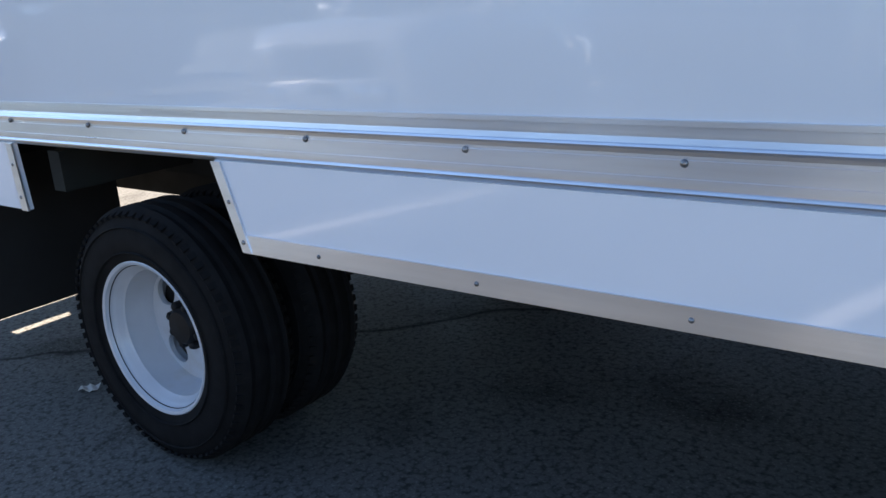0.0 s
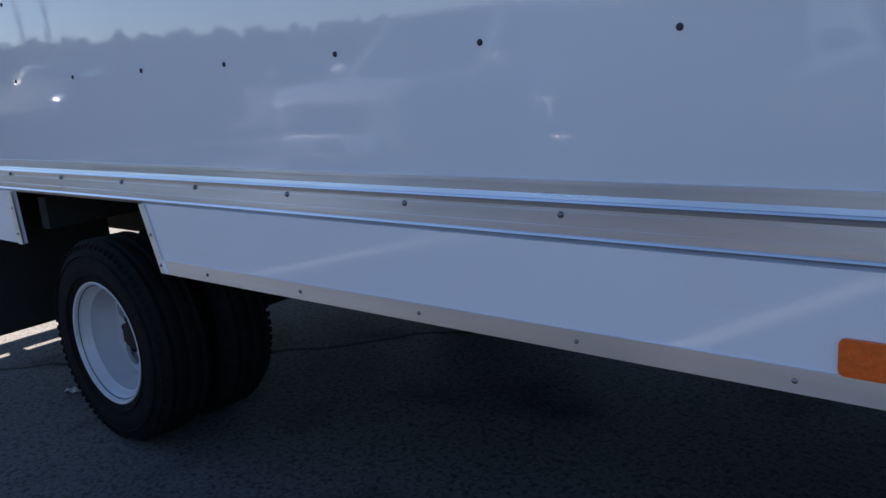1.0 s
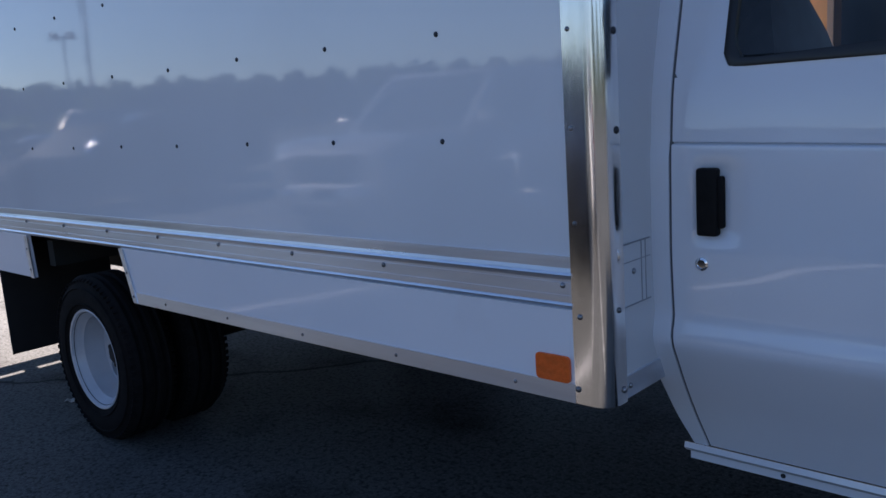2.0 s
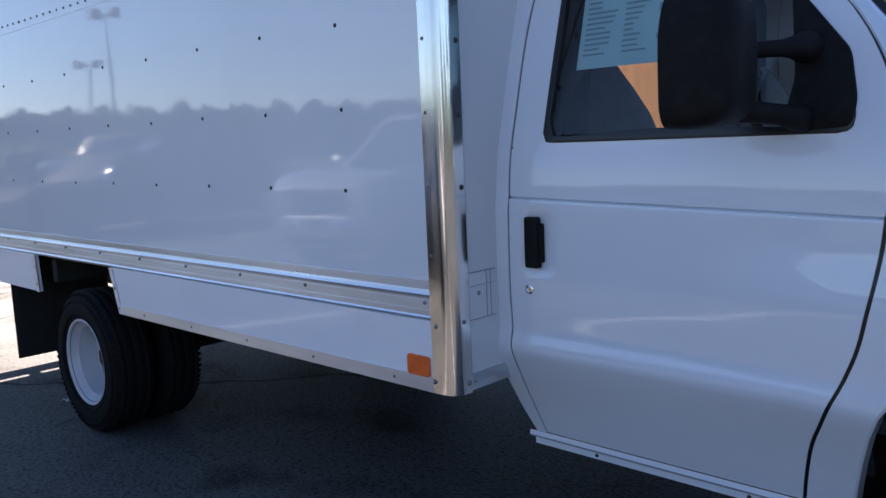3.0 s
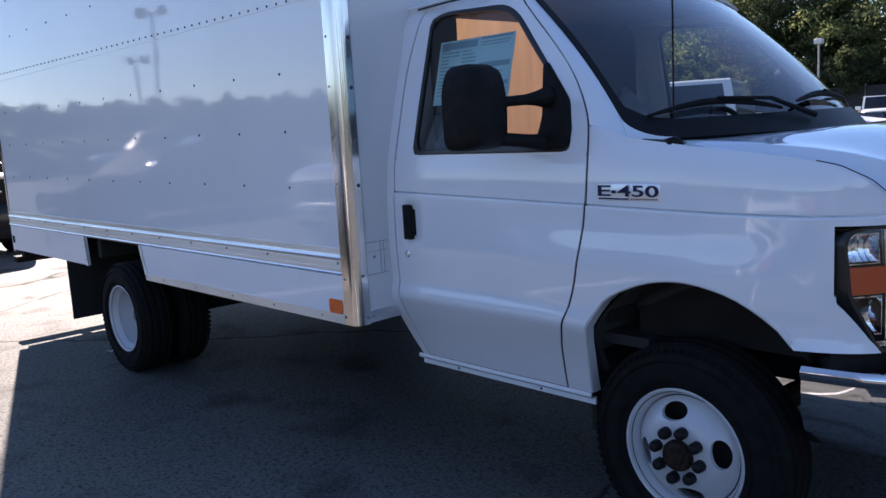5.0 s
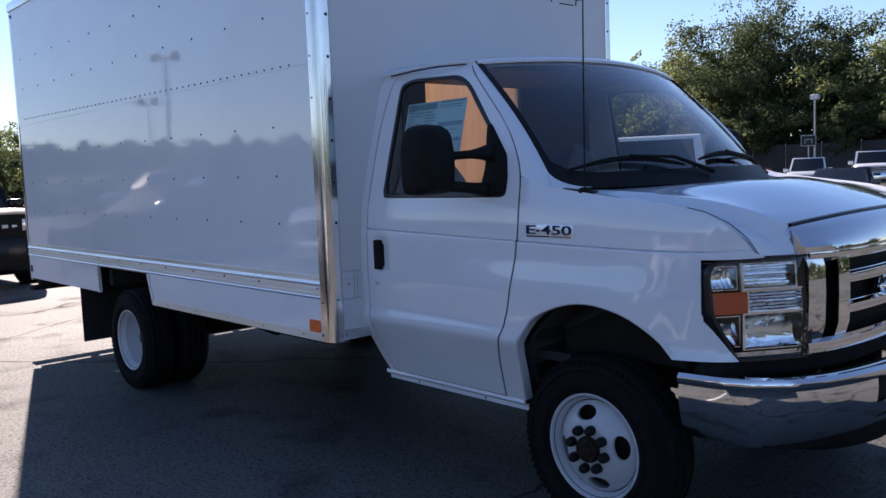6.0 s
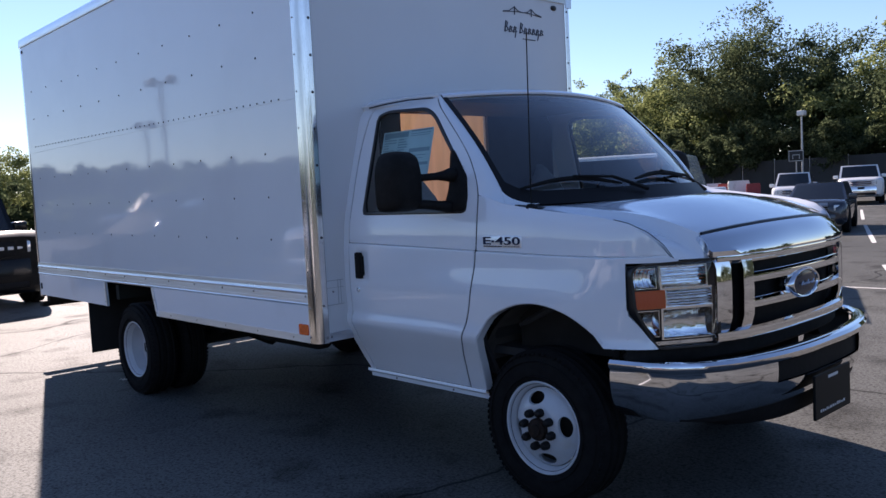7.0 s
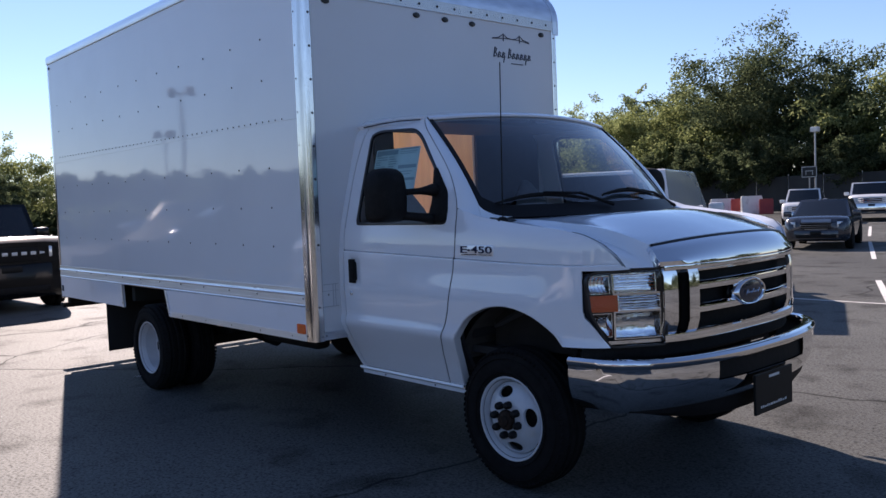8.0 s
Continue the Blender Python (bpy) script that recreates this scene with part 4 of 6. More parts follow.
def cab_side(side):
    out = (0, side, 0)
    # door: lower skin, and the frame round the window
    P = []
    for u in lin(0, 0.22, 22)[:-1] + lin(0.22, 1, 14):
        col = []
        for z in levels(0.478, 1.385, 0.1 + 1.04 * u, 40, 9):
            a, b = door_rear(z) + GAP / 2, door_front(z) - SEAM / 2
            col.append(on_side(side, a + (b - a) * u, z))
        P.append(col)
    door = part("cab_door", sheet(P, 0.02, out), "paint", truck, "white cab door with a black window seal")
    outer2 = [(door_rear(z) + GAP / 2, z) for z in lin(1.374, 2.02, 10)][::-1]
    outer2 += [(door_rear(1.374) + (door_front(1.374) - door_rear(1.374)) * u, 1.374) for u in lin(0.02, 0.98, 16)]
    outer2 += [(door_front(z) - SEAM / 2, z) for z in lin(1.374, 2.02, 16)]
    outer2 += [(door_front(2.02) + (door_rear(2.02) - door_front(2.02)) * u, 2.02) for u in lin(0.06, 0.94, 8)]
    win = [tuple(p) for p in rounded(WINDOW, [0.03, 0.02, 0.03, 0.06, 0.05, 0.05, 0.05, 0.03], 3)]
    n = 96
    o3 = resample(outer2, n)
    # join each frame point with the window point in the same direction
    c = Vector((0.60, 1.68))
    wl = resample(win, 480)

    def ang(p):
        return math.atan2((p[1] - c.y) * 1.3, p[0] - c.x)
    wa = [(ang(p), p) for p in wl]
    i3 = [min(wa, key=lambda q: abs((q[0] - ang(p) + math.pi) % (2 * math.pi) - math.pi))[1] for p in o3]
    bm = bmesh.new()
    L = []
    for f in lin(0, 1, 4):
        L.append([bm.verts.new(on_side(side, *(Vector(a).lerp(Vector(b), f)), -0.0015 if f < 0.99 else 0.0)) for a, b in zip(o3, i3)])
    L.append([bm.verts.new(on_side(side, b[0], b[1], -0.03)) for b in i3])
    L.append([bm.verts.new(on_side(side, a[0], a[1], -0.03)) for a in o3])
    grid_faces(bm, L, loop_u=True, loop_v=True)
    part("door_frame", bm, "paint", door)
    # black seal, then the pane
    seal_o = resample(win, 80)
    cc = Vector((0.62, 1.66))
    seal_i = [p + (cc - p).normalized() * (0.030 if p.y < 1.45 else 0.022) for p in seal_o]
    bm = bmesh.new()
    L = [[bm.verts.new(on_side(side, p.x, p.y, d)) for p in loop] for loop, d in ((seal_o, 0.0015), ([a.lerp(b, 0.3) for a, b in zip(seal_o, seal_i)], 0.004), (seal_i, 0.003), (seal_i, -0.012), (seal_o, -0.012))]
    grid_faces(bm, L, loop_u=True, loop_v=True)
    part("window_seal", bm, "black_gloss", door)
    bm = bmesh.new()
    rowsz = lin(1.42, 1.965, 8)
    right = curve([(1.41, 1.05), (1.57, 1.03), (1.76, 0.872), (1.93, 0.720), (1.97, 0.665)])
    P = [[on_side(side, 0.225 + (right(z) - 0.225) * u, z, -0.006) for u in lin(0, 1, 8)] for z in rowsz]
    V = [[bm.verts.new(p) for p in row] for row in P]
    grid_faces(bm, V)
    pane = part("window_pane", bm, "glass", door, "clear side window")
    pane.visible_shadow = False
    # vertical run channel of the vent and inner door panel
    P = [[on_side(side, 0.14 + 0.93 * u, z, -0.10) for u in lin(0, 1, 6)] for z in lin(0.55, 1.40, 6)]
    part("door_lining", sheet(P, 0.02, out), "cab_trim", door)
    # handle and lock
    y = on_side(side, 0.2, 1.11)[1]
    part("door_handle", block(0.166, 0.214, min(y, y + side * 0.027), max(y, y + side * 0.027), 1.035, 1.186, 0.007, 3), "black", door, "black door handle")
    part("handle_paddle", block(0.205, 0.226, min(y, y + side * 0.018), max(y, y + side * 0.018), 1.052, 1.168, 0.006, 2), "black", door)
    part("door_lock", lathe([(0.015, 0.0), (0.015, -0.004), (0.010, -0.006), (0.009, -0.003), (0.001, -0.003)], 20, m=pose(0.174, on_side(side, 0.175, 0.97)[1], 0.970, 0, 0, 180 if side > 0 else 0)), "chrome", door, "round lock cylinder")

    # dark strips that draw the shade in the gaps before and behind the door
    for name, line, w, mat in (("door_seal", door_front, 0.0060, "black_gloss"), ("door_seal", door_rear, 0.0032, "caulk")):
        off = (GAP - SEAM) / 4 if line is door_front else 0.0
        P = [[on_side(side, line(z) + off + w * u, z, -0.0045) for u in (-1, 0, 1)] for z in lin(0.479, 2.015, 60)]
        part(name, sheet(P, 0.008, out), mat, door)

    # rear corner of the cab
    P = []
    for z in lin(0.475, 2.03, 60):
        a, b = cab_rear(z), door_rear(z) - GAP / 2
        P.append([on_side(side, a + (b - a) * u, z) for u in lin(0, 1, 6)])
    part("cab_corner", sheet(P, 0.02, out), "paint", truck)

    # fender with the wheel arch, wrapped round the nose to the headlamp
    arch = curve([(1.02, 0.47), (1.035, 0.62), (1.108, 0.765), (1.203, 0.872), (1.34, 0.947), (1.469, 0.977), (1.621, 0.964), (1.722, 0.924), (1.80, 0.862), (1.86, 0.795)])
    arch_x = curve([(0.47, 1.042), (0.567, 1.062), (0.667, 1.090), (0.744, 1.119), (0.803, 1.150), (0.872, 1.203)])
    shut = curve([(1.142, 1.486), (1.22, 1.455), (1.30, 1.437), (1.537, 1.404), (1.75, 1.378), (1.872, 1.358), (1.96, 1.334), (2.03, 1.29), (2.075, 1.235), (2.10, 1.178)])
    P = []
    for z in lin(0.476, 0.872, 16):      # the strip between door and arch
        a, b = door_front(z) + GAP / 2, arch_x(z)
        P.append([on_side(side, a + (b - a) * u, z) for u in lin(0, 1, 6)])
    fender = part("fender", sheet(P, 0.02, out), "paint", truck, "white front fender")
    # above the strip: from the seam to the arch's rear shoulder
    P = []
    for u in lin(0, 1, 5):
        col = []
        for z in levels(0.872, 1.484, 1.142 + 0.06 * u, 16, 9):
            x = door_front(z) + GAP / 2
            x += (1.203 - x) * u
            col.append(on_side(side, x, min(z, shut(max(1.142, x)))))
        P.append(col)
    part("fender_rear", sheet(P, 0.02, out), "paint", fender)

    def nose_point(s, z):
        """Along the side to x = 1.9, then round the corner to the lamp."""
        if s <= 1.88:
            return on_side(side, s, z)
        t = (s - 1.88) / 0.36
        a = Vector(on_side(side, 1.88, z))
        sl = Vector((1.0, -side * 2 * 0.36 * (1.88 - 1.5) * 0.9, 0)) * 0.19
        lean = -0.10 * max(0.0, z - 1.15)
        e = Vector((2.115 + lean, YC + side * (0.81 + 0.25 * (half_width(1.2, z) - 1.065)), z))
        m = a + sl
        p = (1 - t) ** 2 * a + 2 * t * (1 - t) * m + t * t * e
        p.z = z
        return tuple(p)
    for stretch in (lin(1.203, 1.86, 34) + lin(1.88, 1.9625, 5), lin(1.9625, 2.24, 12)):
        P = []
        for s in stretch:
            xs = s if s <= 1.88 else nose_point(s, 1.2)[0]
            lo = 1.166 if stretch[0] > 1.9 else (arch(s) if s < 1.86 else 0.795)
            P.append([nose_point(s, z) for z in levels(lo, max(shut(min(xs, 2.10)), lo + 0.004), xs)])
        part("fender_side", sheet(P, 0.02, out), "paint", fender)
    P = []
    for z in lin(0.795, 0.962, 9):      # the same skin, trimmed along the lamp's slanted edge
        h = 0.907 + (z - 0.79) * 0.474
        s0, s1 = 1.9625, 2.24
        for k in range(24):
            sm = (s0 + s1) / 2
            s0, s1 = (sm, s1) if side * (nose_point(sm, z)[1] - YC) > h else (s0, sm)
        P.append([nose_point(1.9625 + (max(s0, 1.968) - 1.9625) * u, z) for u in lin(0, 1, 8)])
    part("fender_tip", sheet(P, 0.02, (0.6, side, 0)), "paint", fender)
    # rolled lip of the arch
    lip = []
    for s in [(arch_x(z), z) for z in (0.476, 0.55, 0.63, 0.71, 0.775, 0.825)] + [(x, arch(x)) for x in lin(1.21, 1.85, 18)]:
        lip.append(s)
    bm = bmesh.new()
    V = []
    for x, z in lip:
        base = Vector(on_side(side, x, z))
        inw = Vector((1.47 - x, 0, 0.45 - z)).normalized()
        V.append([bm.verts.new(base + Vector((0, side * dy, 0)) + inw * di) for dy, di in ((0.0, -0.016), (0.0012, -0.008), (0.0, 0.0), (-0.006, 0.005), (-0.05, 0.006))])
    grid_faces(bm, V)
    part("arch_lip", bm, "paint", fender)
    # dark wheel housing behind
    bm = bmesh.new()
    V = []
    for k in range(17):
        a = math.pi * (0.10 + 0.82 * k / 16)
        V.append([bm.verts.new((1.47 + 0.52 * math.cos(a) * 0.93, YC + side * w, 0.42 + 0.555 * math.sin(a))) for w in (0.935, 0.45)])
    grid_faces(bm, V)
    bm.faces.new([v[1] for v in V])
    part("wheel_housing", bm, "liner", fender, "grey wheel house liner")
    part("suspension_arm", tube([(1.15, YC + side * 0.75, 0.80), (1.40, YC + side * 0.77, 0.92), (1.62, YC + side * 0.77, 0.98)], 0.022, 8), "cab_trim", fender)

    # rocker with its pinch strip
    y_s = YC + side * 0.917
    P = [[(x, YC + side * (half_width(x, 0.476) + d), z) for x in lin(0.06, 1.045, 12)] for d, z in ((0.006, 0.476), (0.010, 0.462), (0.0, 0.452), (-0.03, 0.447))]
    rocker = part("rocker_panel", sheet(P, 0.006, out), "paint", truck)
    part("rocker_strip", block(0.065, 1.05, min(y_s - side * 0.012, y_s - side * 0.004), max(y_s - side * 0.012, y_s - side * 0.004), 0.425, 0.452), "paint", rocker, "thin pinch-weld strip")
    for x in (0.30, 0.78):
        rivet(rocker, x, y_s - side * 0.004 - 0.001, 0.437, RIVET_DARK, 180 if side > 0 else 0, 0.9)

    # A pillar between door frame and windshield
    P = []
    for t in lin(0, 1, 16):
        z = 1.488 + (2.025 - 1.488) * t
        a = Vector(on_side(side, door_front(z) + GAP / 2, z))
        b = Vector(screen(1.0 - t, side * 0.975)) + Vector((-0.006, 0, -0.006))
        P.append([tuple(a.lerp(b, u) + Vector((0.012, side * 0.012, 0)) * 4 * u * (1 - u)) for u in lin(0, 1, 6)])
    part("windshield_pillar", sheet(P, 0.03, (0.5, side, 0.2)), "paint", truck)

    # mirror: housing on two arms from a triangular base
    mir = rounded([(-0.10, -0.150), (0.105, -0.150), (0.115, 0.02), (0.085, 0.148), (-0.06, 0.148), (-0.105, 0.06)], [0.05, 0.03, 0.05, 0.05, 0.06, 0.06], 5)
    bm = bmesh.new()
    V = []
    for d, k in ((-0.075, 0.93), (-0.07, 1.0), (-0.02, 1.02), (0.03, 0.98), (0.06, 0.88), (0.078, 0.70), (0.084, 0.40), (0.085, 0.02)):
        V.append([bm.verts.new((d, side * -p.x * k, p.y * k)) for p in mir])
    grid_faces(bm, V, loop_v=True)
    bm.faces.new(V[0])
    mirror = part("side_mirror", bm, "black", truck, "large black towing mirror on two arms")
    mirror.matrix_basis = pose(0.840, YC + side * 1.27, 1.573, 0, 0, -side * 6)
    bm = bmesh.new()
    bm.faces.new([bm.verts.new((-0.077, side * -p.x * 0.88, p.y * 0.88)) for p in mir])
    part("mirror_glass", bm, "chrome", mirror, smooth=False)
    for z, fat in ((1.596, (0.020, 0.036, 0.036, 0.026, 0.019, 0.018, 0.024, 0.024)), (1.430, (0.024, 0.031, 0.031, 0.026, 0.024, 0.024, 0.027, 0.027))):
        y0, y1 = on_side(side, 0.95, z)[1], YC + side * 1.215
        line = [Vector((0.952 - 0.10 * u * u, y0 + (y1 - y0) * u, z + (0.030 if z < 1.5 else -0.012) * u)) for u in (-0.05, 0.06, 0.18, 0.34, 0.5, 0.75, 0.92, 1.0)]
        part("mirror_arm", tube(line, list(fat), 12), "black", truck)
    base = rounded([(0.90, 1.412), (1.056, 1.412), (1.064, 1.47), (1.040, 1.582), (0.915, 1.728), (0.898, 1.715), (0.915, 1.60), (0.925, 1.53), (0.915, 1.47)], 0.02, 3)
    bm = bmesh.new()
    V = [[bm.verts.new(on_side(side, p.x, p.y, d)) for p in base] for d in (-0.004, 0.010)]
    V.append([bm.verts.new(on_side(side, 0.99 + (p.x - 0.99) * 0.8, 1.53 + (p.y - 1.53) * 0.88, 0.017)) for p in base])
    grid_faces(bm, V, loop_v=True)
    bm.faces.new(V[2])
    part("mirror_base", bm, "black", truck)
    return door


door_right = cab_side(-1)
door_left = cab_side(1)

# hood
shut_pts = [(1.15, 1.008, 1.488), (1.30, 1.012, 1.439), (1.537, 1.013, 1.406), (1.75, 0.999, 1.380), (1.872, 0.977, 1.361), (1.96, 0.947, 1.338), (2.03, 0.905, 1.295), (2.075, 0.86, 1.24), (2.10, 0.82, 1.175)]
NU, NV = 26, 101


def hood_edge(u):
    k = u * (len(shut_pts) - 1)
    i = min(int(k), len(shut_pts) - 2)
    return Vector(shut_pts[i]).lerp(Vector(shut_pts[i + 1]), k - i)


def hood_lip(f):
    """The hood's front edge at the distance f from the middle: x and z."""
    return 2.215 - 0.085 * (f / 0.67) ** 2.4, 1.310 - 0.030 * (f / 0.67) ** 2.5


def hood_point(u, v, lift=0.0):
    a = abs(v)
    rear = Vector((1.625 - 0.475 * a**2.2, 1.008 * a, 1.408 + 0.080 * a**12))
    f = curve([(0.0, 0.0), (0.55, 0.49), (0.76, 0.65), (0.84, 0.70), (1.0, 0.82)])(a)
    fx, fz = hood_lip(f)
    if a > 0.76:
        t = min(1.0, max(0.0, (a - 0.795) / 0.04))
        fz -= (fz - 1.171) * t * t * (3 - 2 * t)
        fx += (nose_x(YC + f) - 0.016 - fx) * t
    front = Vector((fx, f, fz))
    e, l = hood_edge(u), hood_edge(0.0).lerp(hood_edge(1.0), u)
    p = rear.lerp(front, u) + (e - l) * a**5
    # crowned across, highest behind the middle
    p.z += 0.047 * math.sin(math.pi * u**0.6) * (1 - a**2.2) + 0.010 * (a - a**16) * math.sin(math.pi * u**0.8) + lift
    return (p.x, YC + math.copysign(p.y, v) if v else YC, p.z)


P = [[hood_point(u, v) for v in lin(-1, 1, NV)] for u in lin(0, 1, NU)]
part("hood", sheet(P, 0.02, (0, 0, 1)), "paint", truck, "white engine hood reflecting the blue sky")
for s in (-1, 1):
    part("hood_seam", tube([(hood_edge(u).x, YC + s * (hood_edge(u).y + 0.002), hood_edge(u).z + 0.0005) for u in lin(0.54, 1, 20)], 0.0018, 5), "black_gloss", truck)
part("engine_bay", block(1.16, 2.08, 0.50, 2.04, 0.70, 1.15), "under", truck)
part("hood_gap", extrude_profile([(2.10, 1.10), (2.165, 1.10), (2.150, 1.255), (2.08, 1.27)], "y", YC - 0.62, YC + 0.62), "under", truck)


# windshield with its black border, cowl, wipers, antenna
bm = bmesh.new()
V = [[bm.verts.new(screen(u, v)) for v in lin(-1, 1, 25)] for u in lin(0, 1, 12)]
grid_faces(bm, V)
shield = part("windshield", bm, "windshield", truck, "large raked windshield")
shield.visible_shadow = False
us, vs = lin(0, 1, 12), lin(-1, 1, 25)
outer = [screen(0, v) for v in vs] + [screen(u, 1) for u in us[1:]] + [screen(1, v) for v in vs[::-1][1:]] + [screen(u, -1) for u in us[::-1][1:-1]]


def border_hole(u, v):
    """A point of the clear pane, its lower corners drawn in to a round."""
    a = max(0.0, (u - 0.80) / 0.104)
    b = max(0.0, (abs(v) - 0.80) / 0.172)
    d = math.hypot(a, b)
    k = 1 / d if min(a, b) > 0 and d > 1 else 1.0
    return screen(0.80 + a * k * 0.104 if a else u, math.copysign(0.80 + b * k * 0.172, v) if b else v)


inner = [screen(0.014, v * 0.972) for v in vs] + [border_hole(0.014 + u * 0.89, 0.972) for u in us[1:]] + [border_hole(0.904, v * 0.972) for v in vs[::-1][1:]] + [border_hole(0.014 + u * 0.89, -0.972) for u in us[::-1][1:-1]]
lift = Vector((0.004, 0, 0.005))
part("windshield_border", ring([Vector(p) + lift for p in outer], [Vector(p) + lift for p in inner], 0.014, (-0.6, 0, -0.7)), "frit", truck, "black band round the windshield")
for side in (-1, 1):
    corner = Vector(screen(1.03, side * 1.02))
    P = []
    for a in lin(0, math.pi / 2, 8):
        p = Vector(screen(0.885 + 0.115 * math.sin(a), side * (0.865 + 0.14 * math.cos(a))))
        P.append([p.lerp(corner, k) + Vector((0.006, side * 0.003, 0.010)) for k in (0.0, 0.35, 0.7, 1.0)])
    part("cowl_corner", sheet(P, 0.012, (0.5, side * 0.3, 0.6)), "paint", truck)
P = [[Vector(screen(u, v)) + Vector((0.009, 0, 0.010)) * (1 if 0 < u < 0.03 else 0.2) for v in vs] for u in (-0.02, 0.004, 0.018, 0.026, 0.032)]
part("roof_lip", sheet(P, 0.012, (1, 0, 0.5)), "paint", truck, "white roof edge over the windshield")
cowl = [[Vector(screen(1.0, v)) + Vector((0.02 * t - 0.03 * (1 - t), 0, 0.004 - 0.012 * t)) for v in lin(-0.99, 0.99, 21)] for t in (0.0, 0.6, 1.4)]
part("cowl", sheet(cowl, 0.02, (0, 0, 1)), "frit", truck, "black plastic cowl under the windshield")


def wiper(v0, v1, u0, u1, pivot_u, pivot_v):
    pv = Vector(screen(pivot_u, pivot_v)) + Vector((0.02, 0, 0.015))
    mid = Vector(screen(u1, (v0 + v1) / 2)) + Vector((0.03, 0, 0.03))
    w = part("wiper", tube([pv, pv.lerp(mid, 0.5) + Vector((0.01, 0, 0.03)), mid], [0.011, 0.008, 0.006], 6), "black", truck, "black wiper arm and blade")
    part("wiper_blade", tube([Vector(screen(u0 - (u0 - u1) * math.sin(math.pi * t), v0 + (v1 - v0) * t)) + Vector((0.018, 0, 0.018)) for t in lin(0, 1, 12)], [0.006 + 0.008 * math.sin(math.pi * t) for t in lin(0, 1, 12)], 6), "black", w)


wiper(-0.93, -0.36, 0.90, 0.845, 0.945, -0.2)
wiper(-0.23, 0.30, 0.87, 0.835, 0.99, 0.92)
mast = part("antenna", lathe([(0.03, 0.0), (0.03, 0.012), (0.016, 0.026), (0.001, 0.028)], 14, m=pose(1.450, 0.285, 1.408, 90)), "black", truck, "thin black whip antenna")
part("antenna_whip", tube([(1.450, 0.286, 1.43), (1.443, 0.302, 1.85), (1.442, 0.312, 2.24)], 0.0032, 5), "black", mast)

# roof
P = []
for t in lin(0, 1, 16):
    row = []
    for v in lin(-1, 1, 27):
        front = Vector(screen(0.0, v))
        rear = Vector((0.02, YC + v * 0.855, 2.065 + 0.075 * (1 - abs(v) ** 2.5)))
        p = front.lerp(rear, t)
        p.z += 0.03 * math.sin(math.pi * t) * (1 - v * v)
        if abs(v) == 1:
            p.z -= 0.03 * math.sin(math.pi * min(1, t * 4) / 2)
            p.y += math.copysign(0.006, v)
        row.append(tuple(p))
    P.append(row)
part("cab_roof", sheet(P, 0.03, (0, 0, 1)), "paint", truck, "white cab roof")
for s in (-1, 1):
    part("drip_rail", tube([(0.03, YC + s * 0.861, 2.035), (0.45, YC + s * 0.86, 2.045), (0.70, YC + s * 0.845, 2.032)], 0.006, 6), "paint", truck)
    # black tube that draws the shade line below the drip rail
    part("roof_gap", tube([(0.12, YC + s * 0.866, 2.024), (0.30, YC + s * 0.867, 2.031), (0.48, YC + s * 0.864, 2.032), (0.66, YC + s * 0.850, 2.024)], 0.0045, 6), "black_gloss", truck)


# nose: grille, lamps, bumper
def nose_bar(y0, y1, z0, z1, depth=0.05, proud=0.0, bulge=0.008, n=9):
    """A bar that follows the nose's plan."""
    P = []
    for y in lin(y0, y1, n):
        x = nose_x(y) + proud
        P.append([(x - 0.012, y, z0), (x + bulge * 0.7, y, z0 + (z1 - z0) * 0.18), (x + bulge, y, (z0 + z1) / 2), (x + bulge * 0.7, y, z1 - (z1 - z0) * 0.18), (x - 0.012, y, z1)])
    return sheet(P, depth, (1, 0, 0))


def chrome_bar(name, parent, *a, **k):
    return part(name, nose_bar(*a, **k), "chrome", parent)


P = []
for y in lin(YC - 0.685, YC + 0.735, 31):
    h = abs(y - YC) / 0.62
    x = nose_x(y)
    lx, lz = hood_lip(abs(y - YC))
    P.append([(lx - 0.01, y, lz - 0.055), (lx + 0.007, y, lz - 0.020), (lx + 0.016, y, lz - 0.013), (lx + (x - lx) * 0.42, y, lz - 0.024), (lx + (x - lx) * 0.66, y, lz - 0.042), (lx + (x - lx) * 0.88, y, lz - 0.072), (x + 0.008, y, 1.195), (x + 0.008, y, 1.172), (x - 0.02, y, 1.168)])
bm = bmesh.new()
tube([(hood_lip(abs(h))[0] + 0.006, YC + h, hood_lip(abs(h))[1] - 0.010) for h in lin(-0.66, 0.66, 31)], 0.009, 6, bm)
part("hood_seal", bm, "black_gloss", truck, "black rubber seal along the hood's front edge")
header = sheet(P, 0.02, (1, 0, 0.5))
for row, s in ((P[0], -1), (P[-1], 1)):
    prof = [(p[0], p[2]) for p in row[:-1]] + [(row[0][0], 1.160)]
    extrude_profile(prof, "y", row[0][1] - 0.004 * s, row[0][1] + 0.003 * s, header)
grille = part("grille", header, "chrome", truck, "bright chrome grille with black openings")
chrome_bar("grille_frame", grille, YC - 0.67, YC + 0.70, 0.792, 0.850, n=21)
chrome_bar("grille_frame", grille, YC - 0.67, YC + 0.70, 1.146, 1.180, n=21, proud=0.004)
for s in (-1, 1):
    for a, b in ((0.67, 0.597), (0.528, 0.46)):
        y0, y1 = sorted((YC + s * a, YC + s * b))
        chrome_bar("grille_post", grille, y0, y1, 0.84, 1.18, n=5)
for z0, z1 in ((1.036, 1.084), (0.921, 0.970)):
    chrome_bar("grille_bar", grille, YC - 0.465, YC + 0.465, z0, z1, n=13, proud=-0.006)
